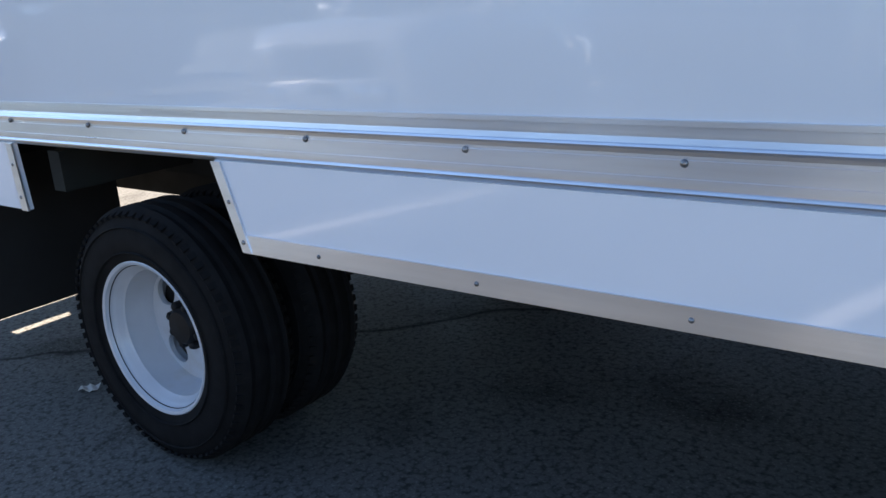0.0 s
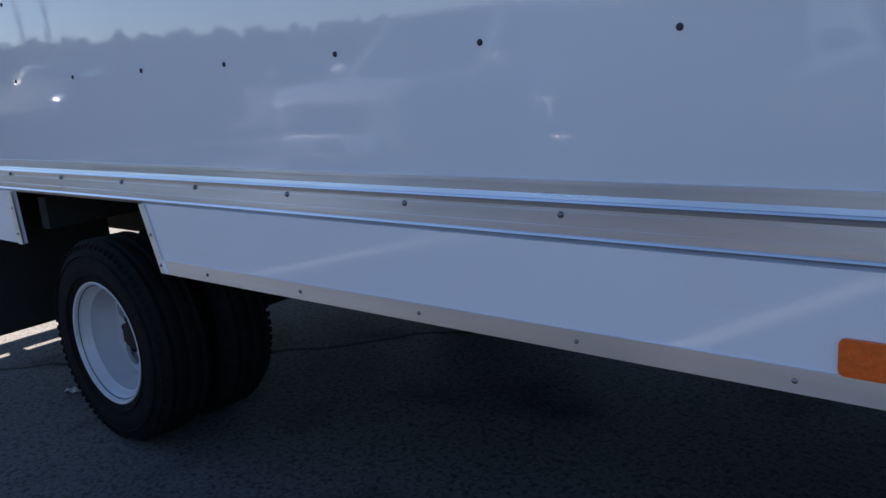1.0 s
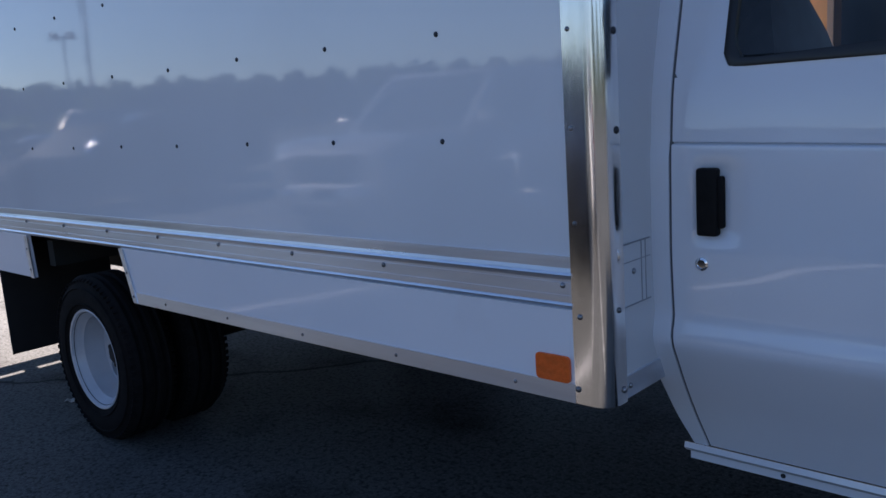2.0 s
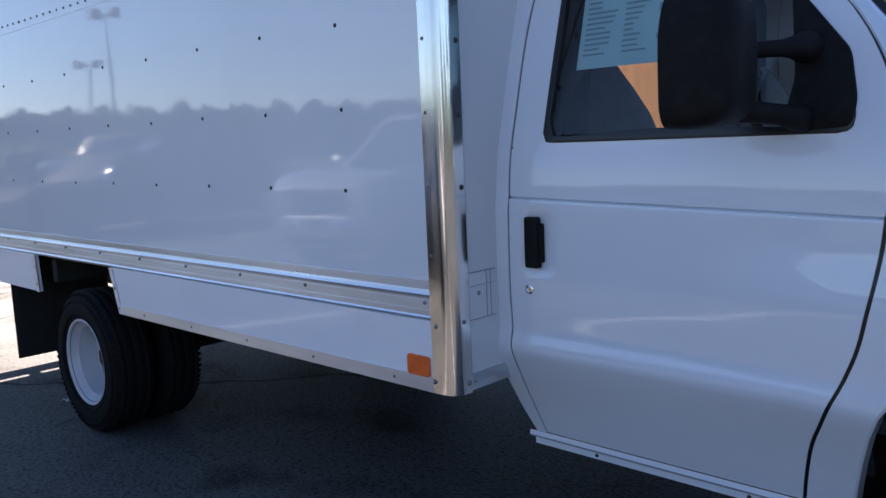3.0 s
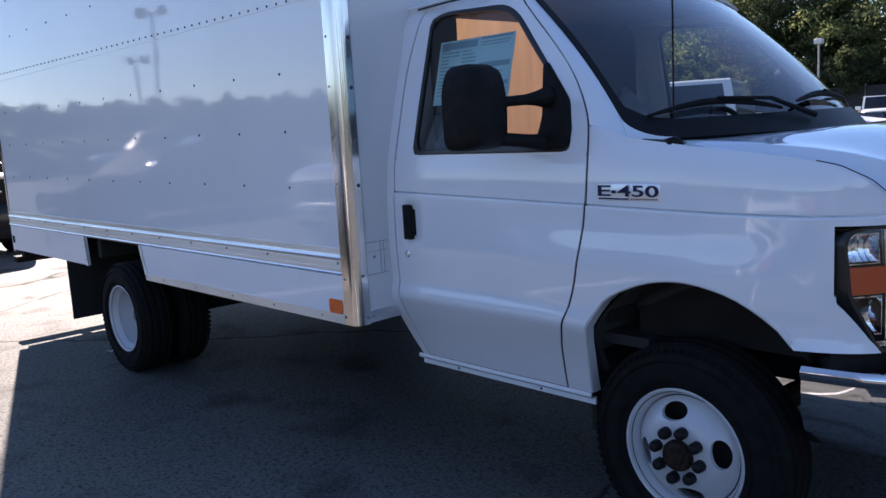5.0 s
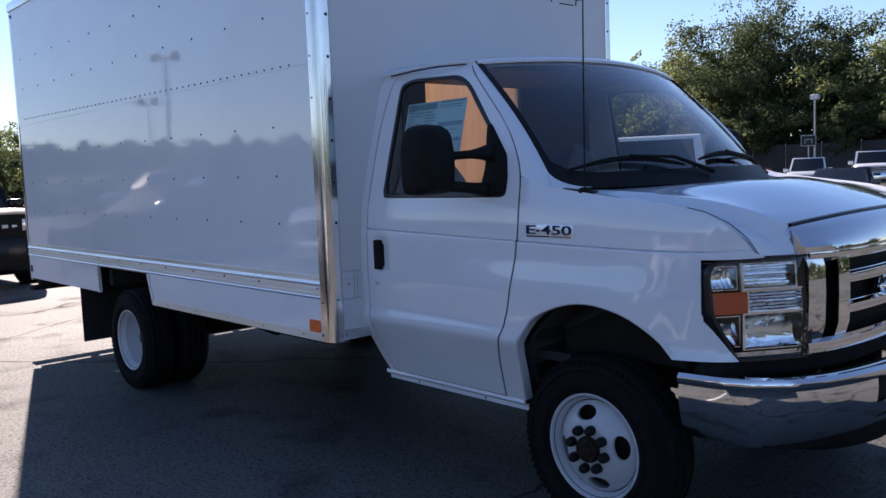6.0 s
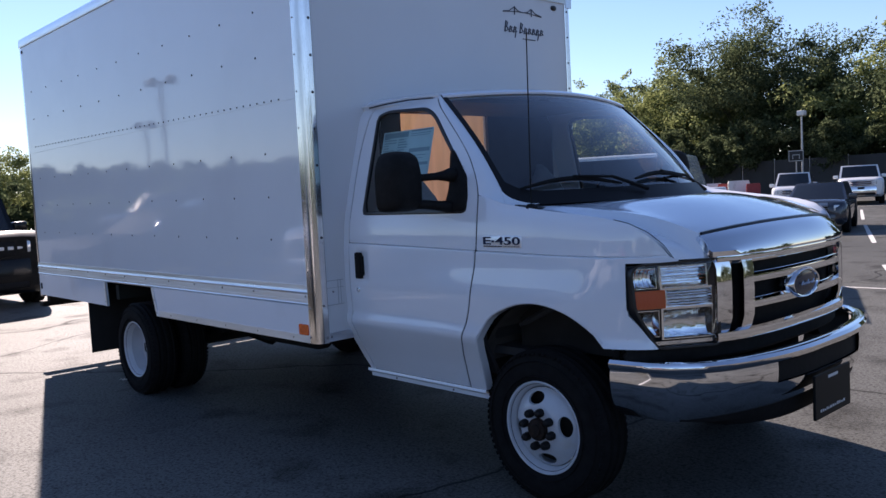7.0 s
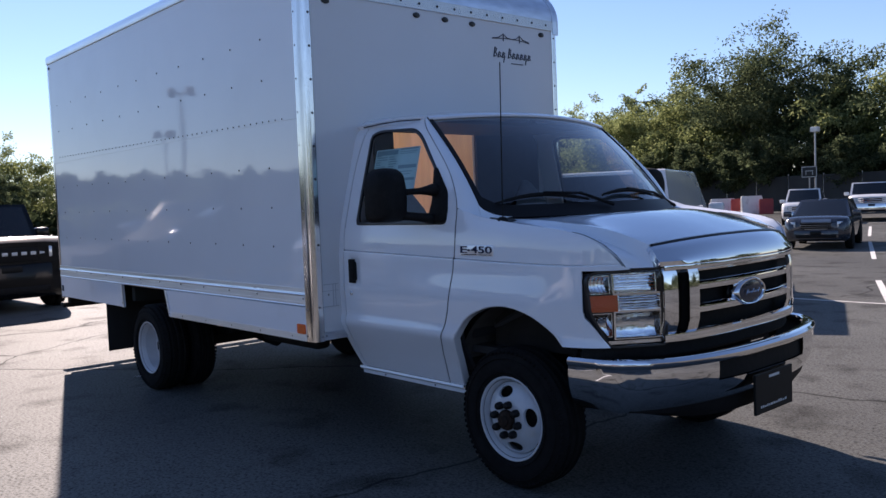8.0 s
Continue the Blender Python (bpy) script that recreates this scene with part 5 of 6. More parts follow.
part("grille_mesh", nose_bar(YC - 0.65, YC + 0.65, 0.80, 1.20, 0.02, -0.075, 0.0, 15), "black", grille)
oval = lathe([(0.124, -0.044), (0.132, -0.053), (0.142, -0.055), (0.153, -0.049), (0.160, -0.036), (0.160, 0.006)], 40, m=pose(nose_x(YC) - 0.040, YC, 0.993, 0, 0, 90) @ Matrix.Diagonal((1, 1, 0.46, 1)))
emblem = part("emblem", oval, "chrome", grille, "oval chrome emblem")
part("emblem_field", lathe([(0.001, -0.051), (0.09, -0.050), (0.129, -0.046)], 40, m=pose(nose_x(YC) - 0.040, YC, 0.993, 0, 0, 90) @ Matrix.Diagonal((1, 1, 0.44, 1))), "emblem_dark", emblem)
bm = bmesh.new()
for k in range(-3, 4):
    tube([(nose_x(YC) + 0.019, YC + 0.02 * k - 0.008, 0.985), (nose_x(YC) + 0.020, YC + 0.02 * k + 0.004, 0.999 + 0.006 * math.cos(k * 2.1)), (nose_x(YC) + 0.019, YC + 0.02 * k + 0.012, 0.988)], 0.0022, 5, bm)
part("emblem_mark", bm, "chrome", emblem)


def headlight(side):
    def at(h, z, d=0.0):
        y = YC + side * h
        return Vector((nose_x(y) + d - 0.06 * max(0, z - 1.0), y, z))
    loop = [(0.984, 1.13), (0.962, 1.160), (0.655, 1.170), (0.653, 0.79), (0.905, 0.79), (0.982, 0.965)]
    pts = [tuple(p) for p in rounded(loop, [0.02, 0.03, 0.012, 0.02, 0.03, 0.03], 3)]
    o = resample(pts, 72)
    c = Vector((0.82, 0.985))
    i = [p + (c - p).normalized() * 0.009 for p in o]
    deep = [p + (c - p).normalized() * 0.016 for p in o]
    bm = bmesh.new()
    L = [[bm.verts.new(at(p.x, p.y, d)) for p in loop] for loop, d in ((o, -0.012), (o, 0.003), (i, 0.002), (deep, -0.10))]
    grid_faces(bm, L, loop_v=True)
    bm.faces.new(L[-1])
    lamp = part("headlight", bm, "black_gloss", truck, "clear headlight with chrome reflectors and amber signal")

    def bowl(name, h0, h1, z0, z1, depth, mat="lamp_chrome", flute=0.0, across=True, cut=0.0):
        """A chrome cell with a flat rim; cut slants its outer lower corner away."""
        bm = bmesh.new()
        V = []
        for u in lin(-1, 1, 33):
            row = []
            for v in lin(-1, 1, 33):
                e = max(abs(u), abs(v))
                q = max(0.0, 1 - u * u * 0.25 - v * v * 0.75) if e < 0.93 else 0.0
                w = flute * math.sin((v if across else u) * 19.0) if e < 0.93 else 0.0
                z = (z0 + z1) / 2 + v * (z1 - z0) / 2
                hh = (h0 + h1) / 2 + u * (h1 - h0) / 2 - cut * (1 - v) / 2 * (u + 1) / 2
                row.append(bm.verts.new(at(hh, z, -0.022 - depth * q ** 0.8 + w)))
            V.append(row)
        grid_faces(bm, V)
        part(name, bm, mat, lamp)
    bowl("reflector", 0.680, 0.872, 1.052, 1.146, 0.035, flute=0.004)
    bowl("reflector", 0.664, 0.868, 0.828, 0.962, 0.032)
    bowl("reflector", 0.664, 0.850, 0.970, 1.044, 0.012, flute=0.005)
    bowl("reflector", 0.880, 0.968, 1.052, 1.140, 0.030, flute=0.003, across=False)
    bowl("reflector", 0.876, 0.968, 0.842, 0.958, 0.040, cut=0.075)
    part("reflector_ledge", sheet([[at(h, z, -0.02) for z in (0.806, 0.815, 0.822)] for h in lin(0.672, 0.895, 8)], 0.012, (1, 0, 0)), "lamp_chrome", lamp)
    part("reflector_rib", sheet([[at(h, z, -0.012) for z in lin(0.83, 1.148, 9)] for h in (0.868, 0.872, 0.876)], 0.02, (1, 0, 0)), "chrome", lamp)
    for z in (1.048, 0.966):
        part("reflector_rib", sheet([[at(h, z + d, -0.012) for d in (-0.004, 0.004)] for h in lin(0.672, 0.868, 8)], 0.02, (1, 0, 0)), "chrome", lamp)
    part("turn_signal", sheet([[at(h, z, -0.010) for z in (0.966, 0.99, 1.02, 1.045)] for h in lin(0.860, 0.970, 8)], 0.02, (1, 0, 0)), "signal", lamp, "amber turn signal")
    bm = bmesh.new()
    L = [[bm.verts.new(at(c.x + (p.x - c.x) * k, c.y + (p.y - c.y) * k, d)) for p in i] for k, d in ((1.0, 0.0), (0.75, 0.009), (0.4, 0.013), (0.05, 0.014))]
    grid_faces(bm, L, loop_v=True)
    lens = part("lens", bm, "lens", lamp, "clear lens")
    lens.visible_shadow = False
    return lamp


headlight(-1)
headlight(1)
part("nose_gap", nose_bar(YC - 0.985, YC + 0.985, 0.72, 0.80, 0.10, -0.035, 0.0, 25), "black", truck)


bumper_plan = curve([(-0.27, 2.418), (0.0, 2.424), (0.27, 2.418), (0.44, 2.396), (0.65, 2.340), (0.80, 2.272), (0.90, 2.19), (0.955, 2.10), (0.99, 1.97), (1.003, 1.872)])


def bumper_x(y):
    return bumper_plan(min(abs(y - YC), 1.003))


hs = lin(-1.003, -0.90, 16) + lin(-0.89, 0.89, 61) + lin(0.90, 1.003, 16)


def bumper_row(h, prof):
    y = YC + h
    x = bumper_x(y)
    s = max(0.0, (abs(h) - 0.90) / 0.10)
    nx, ny = (1 - min(1, s), math.copysign(min(1, s), h))
    return [(x + o * nx, y + o * ny, z) for o, z in prof]


slot_top, slot_bot = 0.700, 0.607
upper = [(-0.07, 0.742), (-0.03, 0.749), (-0.008, 0.744), (0.004, 0.730), (0.004, 0.715), (-0.002, 0.705), (-0.006, slot_top)]
mid = [(-0.006, slot_top), (-0.004, 0.675), (-0.005, 0.64), (-0.009, slot_bot)]
low = [(-0.009, slot_bot), (-0.015, 0.580), (-0.026, 0.550), (-0.045, 0.515), (-0.08, 0.485)]
bm = sheet([bumper_row(h, upper + mid[1:] + low[1:]) for h in hs], 0.012, (1, 0, 0))
cut = []
for f in bm.faces:
    c = f.calc_center_median()
    if -0.475 < c.y - YC < 0.40 and slot_bot < c.z < slot_top:
        cut.append(f)
bmesh.ops.delete(bm, geom=cut, context="FACES")
bumper = part("front_bumper", bm, "chrome", truck, "bright chrome front bumper")
part("bumper_slot", sheet([bumper_row(h, [(-0.022, slot_top + 0.01), (-0.022, slot_bot - 0.01)]) for h in lin(-0.50, 0.50, 21)], 0.01, (1, 0, 0)), "black", bumper)
part("valance", sheet([bumper_row(h, [(-0.065, 0.51), (-0.072, 0.455 + 0.03 * (abs(h) / 0.88)**3), (-0.10, 0.405 + 0.09 * (abs(h) / 0.88)**3)]) for h in lin(-0.88, 0.88, 37)], 0.012, (1, 0, 0)), "black", truck, "black lower air dam")
holder = part("plate_holder", block(2.420, 2.434, 1.05, 1.45, 0.385, 0.592, 0.004), "plate", truck, "black dealer plate with pale lettering", smooth=False)
rows = [(1.19, 1.30, 0.560, 0.574)]
u = 1.10
r2 = random.Random(3)
while u < 1.36:
    w = r2.uniform(0.010, 0.022)
    rows.append((u, u + w, 0.415, 0.415 + r2.uniform(0.008, 0.016)))
    u += w + 0.007
bar_text(holder, rows[:1], lambda a, b, l: (2.434 + l, a, b), "plate_ink")
bar_text(holder, rows[1:], lambda a, b, l: (2.434 + l, a, b), "plate_ink")

# badge on the fender
bx, bz = 1.195, 1.231
y_b = on_side(-1, 1.30, 1.27)[1]
badge = part("badge", block(bx, bx + 0.245, y_b - 0.005, y_b + 0.004, bz, bz + 0.057, 0.003, 2), "badge_metal", truck, "chrome and blue model badge")
for name, mat, y_off, lift, grow in (("badge_outline", "badge_metal", -0.0055, 0.003, 0.0022), ("badge_letters", "navy", -0.0075, 0.003, 0.0007)):
    for body, x0, x1 in (("E", 0.004, 0.054), ("450", 0.084, 0.241)):
        cu = bpy.data.curves.new(name, "FONT")
        cu.body, cu.size, cu.extrude, cu.offset = body, 0.052, lift / 2, grow
        tmp = bpy.data.objects.new(name, cu)
        me = bpy.data.meshes.new_from_object(tmp)
        bpy.data.objects.remove(tmp)
        lo, hi = min(v.co.x for v in me.vertices), max(v.co.x for v in me.vertices)
        for v in me.vertices:
            v.co.x = x0 - grow + (v.co.x - lo) / (hi - lo) * (x1 - x0 + 2 * grow)
        me.materials.clear()
        part(name, me, mat, badge, smooth=False).matrix_basis = pose(bx, y_b + y_off, bz + 0.0155, 90, 0, 0)
    part(name, block(bx + 0.060 - grow, bx + 0.075 + grow, y_b + y_off - lift / 2, y_b + y_off + lift / 2, bz + 0.026 - grow, bz + 0.034 + grow), mat, badge, smooth=False)
part("badge_bar", block(bx + 0.003, bx + 0.128, y_b - 0.008, y_b - 0.004, bz + 0.003, bz + 0.010, 0.001, 1), "chrome", badge)
bar_text(badge, [(bx + 0.135 + 0.0095 * k, bx + 0.141 + 0.0095 * k, bz + 0.004, bz + 0.009) for k in range(11)], lambda a, b, l: (a, y_b - 0.0055 - l, b), "caulk")

# decal on the front wall: a bridge over two words, drawn as plain strokes
bm = bmesh.new()
dx = BX1 + 0.003


def stroke(pts, r):
    tube([(dx, 1.69 + u, 2.66 + v) for u, v in pts], r, 5, bm)


stroke([(0.0, 0.085), (0.06, 0.092), (0.12, 0.125), (0.16, 0.10), (0.21, 0.093), (0.26, 0.10), (0.30, 0.128), (0.34, 0.10), (0.41, 0.085)], 0.0035)
stroke([(0.0, 0.082), (0.14, 0.094), (0.28, 0.094), (0.41, 0.080)], 0.003)
for u in (0.12, 0.30):
    stroke([(u, 0.072), (u, 0.128)], 0.004)
r3 = random.Random(8)
u = 0.01
for k in range(9):
    if k == 3:
        u += 0.025
    h = 0.075 if k in (0, 3) else 0.042
    base = -0.055
    stroke([(u, base), (u + 0.010, base + h * 0.6), (u + 0.016, base + h)], 0.0048)
    stroke([(u + 0.014, base + h), (u + 0.034, base + h * 0.85), (u + 0.022, base + h * 0.5), (u + 0.036, base + h * 0.2), (u + 0.008, base + 0.004)], 0.0042)
    if k == 2 or k == 7:
        stroke([(u + 0.03, base + 0.01), (u + 0.018, base - 0.035)], 0.0042)
    u += 0.044
for k in range(7):
    stroke([(0.20 + 0.02 * k, -0.092), (0.212 + 0.02 * k, -0.092)], 0.004)
part("decal", bm, "logo_ink", front_wall, "small dark maker's decal")

# cab interior
part("cab_floor", block(0.05, 1.25, 0.42, 2.12, 0.66, 0.70), "cab_trim", truck)
part("headliner", block(0.08, 0.72, 0.50, 1.93, 2.005, 2.03), "cab_trim", truck)
P = [[(x, y, z) for y in lin(0.37, 2.17, 9)] for x, z in ((1.40, 1.41), (1.28, 1.43), (1.12, 1.43), (1.04, 1.40), (1.00, 1.30), (1.05, 1.10), (1.10, 0.75))]
part("dashboard", sheet(P, 0.03, (-0.3, 0, 1)), "dash", truck, "dark dashboard")


def seat(y):
    P = [[(x, y + 0.225 * v * (1 - 0.75 * (max(0, z - 1.35) / 0.32)**2), z - 0.03 * v**4) for v in lin(-1, 1, 9)] for x, z in ((0.42, 1.02), (0.36, 1.15), (0.30, 1.35), (0.27, 1.43), (0.25, 1.51), (0.22, 1.60), (0.20, 1.65), (0.18, 1.67))]
    s = part("cab_seat", sheet(P, 0.11, (1, 0, 0)), "seat", truck, "grey high-back cab seat")
    part("seat_cushion", block(0.32, 0.85, y - 0.25, y + 0.25, 0.90, 1.04, 0.05, 4), "seat", s)
    part("seat_base", block(0.36, 0.80, y - 0.20, y + 0.20, 0.70, 0.90), "cab_trim", s)


seat(0.60)
seat(1.86)
wheel_rim = lathe([(0.19 + 0.014 * math.cos(a), 0.014 * math.sin(a)) for a in lin(0, 2 * math.pi, 9)[:-1]], 30, m=pose(0.86, 1.84, 1.36, 0, 0, 90) @ Matrix.Rotation(radians(-30), 4, "X"), close=True)
sw = part("steering_wheel", wheel_rim, "dash", truck)
part("steering_column", tube([(0.86, 1.84, 1.36), (1.10, 1.84, 1.20)], 0.05, 10), "dash", sw)
# sticker inside the passenger window
bm = bmesh.new()
V = [[bm.verts.new(on_side(-1, 0.296 + 0.426 * u, 1.60 + v * 0.262, -0.012)) for u in lin(0, 1, 6)] for v in lin(0, 1, 6)]
grid_faces(bm, V)
sticker = part("window_sticker", bm, "paper", door_right, "pale blue printed price sheet in the window")


def on_sheet(u, v, l):
    return on_side(-1, 0.296 + 0.426 * u, 1.60 + 0.262 * v, -0.0115 + l)


rows = [(0.03, 0.52, 0.86, 0.97), (0.03, 0.14, 0.84, 0.97)]
r4 = random.Random(2)
for col0, col1 in ((0.04, 0.30), (0.33, 0.52)):
    for k in range(13):
        v = 0.80 - 0.055 * k
        rows.append((col0, col0 + (col1 - col0) * r4.uniform(0.35, 1.0), v, v + 0.020))
rows += [(0.57, 0.95, 0.90, 0.915), (0.57, 0.93, 0.86, 0.873), (0.57, 0.97, 0.955, 0.985), (0.57, 0.97, 0.52, 0.60), (0.57, 0.97, 0.24, 0.30), (0.60, 0.9, 0.44, 0.455), (0.60, 0.86, 0.38, 0.395)]
bar_text(sticker, rows, on_sheet, "ink")


# ---------------------------------------------------------------- parked cars
def car_wheel(parent, x, y, r, width, side, rim_mat):
    h = width / 2
    w = part("wheel", lathe([(r * 0.62, -h), (r * 0.66, -h * 1.05), (r * 0.9, -h), (r, -h * 0.75), (r, h * 0.75), (r * 0.9, h), (r * 0.62, h)], 32), "rubber", parent)
    w.matrix_basis = pose(x, y, r, 0, 0, 180 if side > 0 else 0)
    bm = lathe([(0.03, -h * 0.80), (r * 0.16, -h * 0.78), (r * 0.20, -h * 0.60), (r * 0.60, -h * 0.62), (r * 0.63, -h * 0.98), (r * 0.66, -h * 0.96), (r * 0.66, h * 0.5)], 32)
    for k in range(10):
        a = math.pi * 2 * k / 10
        bmesh.ops.create_cube(bm, size=1.0, matrix=Matrix.Rotation(a, 4, "Y") @ pose(r * 0.38, -h * 0.75, 0) @ Matrix.Diagonal((r * 0.5, 0.03, r * 0.10, 1)))
    part("rim", bm, rim_mat, w)
    return w


def car(name, label, category, at, paint, L=4.7, W=1.9, H=1.72, hood_z=1.06, hood_len=1.15, belt=1.08, screen_rake=0.75, tail=0.35, rear_rake=0.28, r=0.36,
        clear=0.24, wheelbase=0.60, bed=0.0, grille="bars", rim_mat="alloy", side_glass=True, boxy=0.0, panel_van=False, glass="dark_glass", lamp="lens_far", group="parked vehicles"):
    """A parked car; its nose points along +x, its middle stands over the origin."""
    t = thing(name, label, category, at, group)
    xf, xr = L / 2, -L / 2
    cow = xf - hood_len
    wb = L * wheelbase / 2
    ax_f, ax_r = wb + 0.06 * L * 0.3, -wb + 0.02
    roof_r = xr + tail + bed
    # lower body as a loft of rounded sections
    stations = []
    for x in lin(xr, xf, 41):
        e = min((xf - x) / 0.35, (x - xr) / 0.25, 1.0)
        e = max(0.0, e)
        k = math.sqrt(1 - (1 - e) ** 2) if e < 1 else 1.0
        w = W / 2 * (0.80 + 0.20 * k + boxy * 0.12 * (1 - k))
        if x > cow:
            u = (x - cow) / hood_len
            top = belt + (hood_z - belt) * u - (0.10 * (1 - boxy)) * max(0, u - 0.75) / 0.25 * u - 0.10 * (1 - k)
        else:
            top = belt - 0.06 * (1 - k)
        bot = clear + 0.14 * (1 - k)
        sec = [(0.0, bot), (w * 0.86, bot), (w * 0.97, bot + 0.10), (w, (bot + top) * 0.48), (w * 0.995, top - 0.22), (w * 0.97, top - 0.09), (w * 0.90, top - 0.015), (w * 0.6, top + 0.012), (0.0, top + 0.02)]
        stations.append([(x, y, z) for y, z in sec] + [(x, -y, z) for y, z in sec[::-1][1:-1]])
    bm = bmesh.new()
    V = [[bm.verts.new(p) for p in s] for s in stations]
    grid_faces(bm, V, loop_v=True)
    bm.faces.new(V[0])
    bm.faces.new(V[-1])
    part("body", bm, paint, t)
    # arches, as dark discs proud of the skin, and wheels
    for x in (ax_f, ax_r):
        for s in (-1, 1):
            bm = lathe([(r * 1.16, -0.10), (r * 1.16, 0.012), (r * 0.9, 0.012), (r * 0.9, -0.10)], 28, m=pose(x, s * W / 2, r + 0.02, 0, 0, 180 if s < 0 else 0))
            part("wheel_arch", bm, "black", t)
            car_wheel(t, x, s * (W / 2 - 0.09), r, 0.23, s, rim_mat)
    # cabin: glass with roof and pillars in the paint
    b0, b1 = cow - 0.02, roof_r
    f0, f1 = cow - screen_rake, roof_r + (rear_rake if not bed else 0.10)
    wb_, wt = W / 2 * 0.92, W / 2 * (0.74 + 0.1 * boxy)

    def cab(u, v):
        """u 0 at the belt, 1 at the roof; v 0 to 4 round from the front right corner."""
        xa, xb = b0 + (f0 - b0) * u, b1 + (f1 - b1) * u
        w, z = wb_ + (wt - wb_) * u, belt - 0.03 + (H - 0.05 - belt + 0.03) * u
        bow = 0.10
        k = v % 4
        if k < 1:
            return (xa + bow * (1 - (2 * k - 1) ** 2), -w + 2 * w * k, z)
        if k < 2:
            return (xa + (xb - xa) * (k - 1), w, z)
        if k < 3:
            return (xb - bow * 0.5 * (1 - (2 * (k - 2) - 1) ** 2), w - 2 * w * (k - 2), z)
        return (xb + (xa - xb) * (k - 3), -w, z)

    def pane(n, v0, v1, u0=0.08, u1=0.94, nv=9):
        bm = bmesh.new()
        V = [[bm.verts.new(cab(u, v)) for v in lin(v0, v1, nv)] for u in lin(u0, u1, 4)]
        grid_faces(bm, V)
        c = Vector((sum((v.co for v in bm.verts), Vector())) / len(bm.verts))
        d = Vector((c.x - (b0 + b1) / 2, c.y, 0)).normalized() * 0.006
        for v in bm.verts:
            v.co += d
        return part(n, bm, glass, t)
    bm = bmesh.new()
    V = [[bm.verts.new(cab(u, v)) for v in sum([[i + q / 8 for q in range(8)] for i in range(4)], [])] for u in (0.0, 0.5, 0.97)]
    V.append([bm.verts.new(Vector(cab(1.0, v)) * 0.985 + Vector((0.0, 0, 0.016 + 0.02))) for v in sum([[i + q / 8 for q in range(8)] for i in range(4)], [])])
    grid_faces(bm, V, loop_v=True)
    top = bm.faces.new(V[-1])
    r_ = bmesh.ops.inset_individual(bm, faces=[top], thickness=0.18, depth=0.03)
    part("cabin", bm, paint, t)
    pane("windscreen", 0.05, 0.95)
    for base in (1, 3) if side_glass else ():
        cuts = (0.04, 0.48, 0.93) if not (bed or panel_van) else (0.06, 0.40 if panel_van else 0.90)
        for a, b in zip(cuts, cuts[1:]):
            a2, b2 = (a + 0.015, b - 0.015)
            pane("side_window", base + (a2 if base == 1 else 1 - b2), base + (b2 if base == 1 else 1 - a2), 0.10, 0.90)
    pane("rear_window", 2.06, 2.94, 0.02, 0.93)
    # nose: grille, lamps, bumper, mirrors
    gz0, gz1 = hood_z - 0.40, hood_z - 0.16
    nose = xf - 0.005

    def front_block(n, y0, y1, z0, z1, mat, proud=0.02, bevel=0.015):
        ys = lin(y0, y1, 7)
        P = []
        for y in ys:
            x = xf + proud - 0.10 * (y / (W / 2)) ** 2 - 0.16 * max(0, abs(y) / (W / 2) - 0.7) / 0.3
            e = min(0.02, (z1 - z0) * 0.3)
            P.append([(x - 0.01, y, z0), (x, y, z0 + e), (x, y, z1 - e), (x - 0.012, y, z1)])
        return part(n, sheet(P, 0.12, (1, 0, 0)), mat, t)
    if grille == "oval":
        gz0, gz1 = hood_z - 0.36, hood_z - 0.15
        front_block("grille", -W * 0.24, W * 0.24, gz0, gz1, "black", 0.02)
        for z, hw in ((gz0, 0.17), (gz0 + 0.055, 0.225), (gz0 + 0.11, 0.235), (gz1 - 0.03, 0.22)):
            front_block("grille_bar", -W * hw, W * hw, z, z + 0.013, "alloy", 0.03)
    else:
        front_block("grille", -W * 0.30, W * 0.30, gz0, gz1, "black", 0.02)
    if grille == "chrome":
        for k in range(3):
            z = gz0 + 0.02 + 0.085 * k
            front_block("grille_bar", -W * 0.30, W * 0.30, z, z + 0.045, "chrome", 0.035)
    elif grille == "letters":
        for k in range(8):
            front_block("grille_mark", -0.56 + 0.145 * k, -0.56 + 0.145 * k + 0.085, gz0 + 0.11, gz0 + 0.165, "plate_ink", 0.03)
    elif grille == "bars":
        for k in range(4):
            z = gz0 + 0.02 + 0.055 * k
            front_block("grille_bar", -W * 0.29, W * 0.29, z, z + 0.016, "black_gloss", 0.03)
    for s in (-1, 1):
        front_block("headlight", *sorted((s * W * 0.31, s * W * 0.455)), gz0 + 0.05, gz1 + 0.01, lamp, 0.045)
        m = part("door_mirror", block(cow - 0.32, cow - 0.16, *sorted((s * W * 0.47, s * (W * 0.47 + 0.24))), belt - 0.02, belt + 0.15, 0.04, 3), paint, t)
        for j, x in enumerate((cow - 1.0, cow - 1.95)):
            if x > roof_r:
                part("door_handle", block(x, x + 0.16, *sorted((s * (W / 2 - 0.01), s * (W / 2 + 0.018))), belt - 0.17, belt - 0.14, 0.008), "black", t)
    front_block("front_bumper", -W * 0.46, W * 0.46, clear + 0.08, gz0 - 0.04, "chrome" if grille == "chrome" else (paint), 0.06)
    front_block("lower_intake", -W * 0.30, W * 0.30, clear + 0.12, clear + 0.22, "black", 0.075)
    front_block("plate", -0.15, 0.15, gz0 - 0.16, gz0 - 0.06, "plate", 0.078)
    for s in (-1, 1):
        part("tail_light", block(xr - 0.01, xr + 0.12, *sorted((s * W * 0.36, s * W * 0.44)), belt - 0.32, belt - 0.08, 0.02), "car_red", t)
    return t


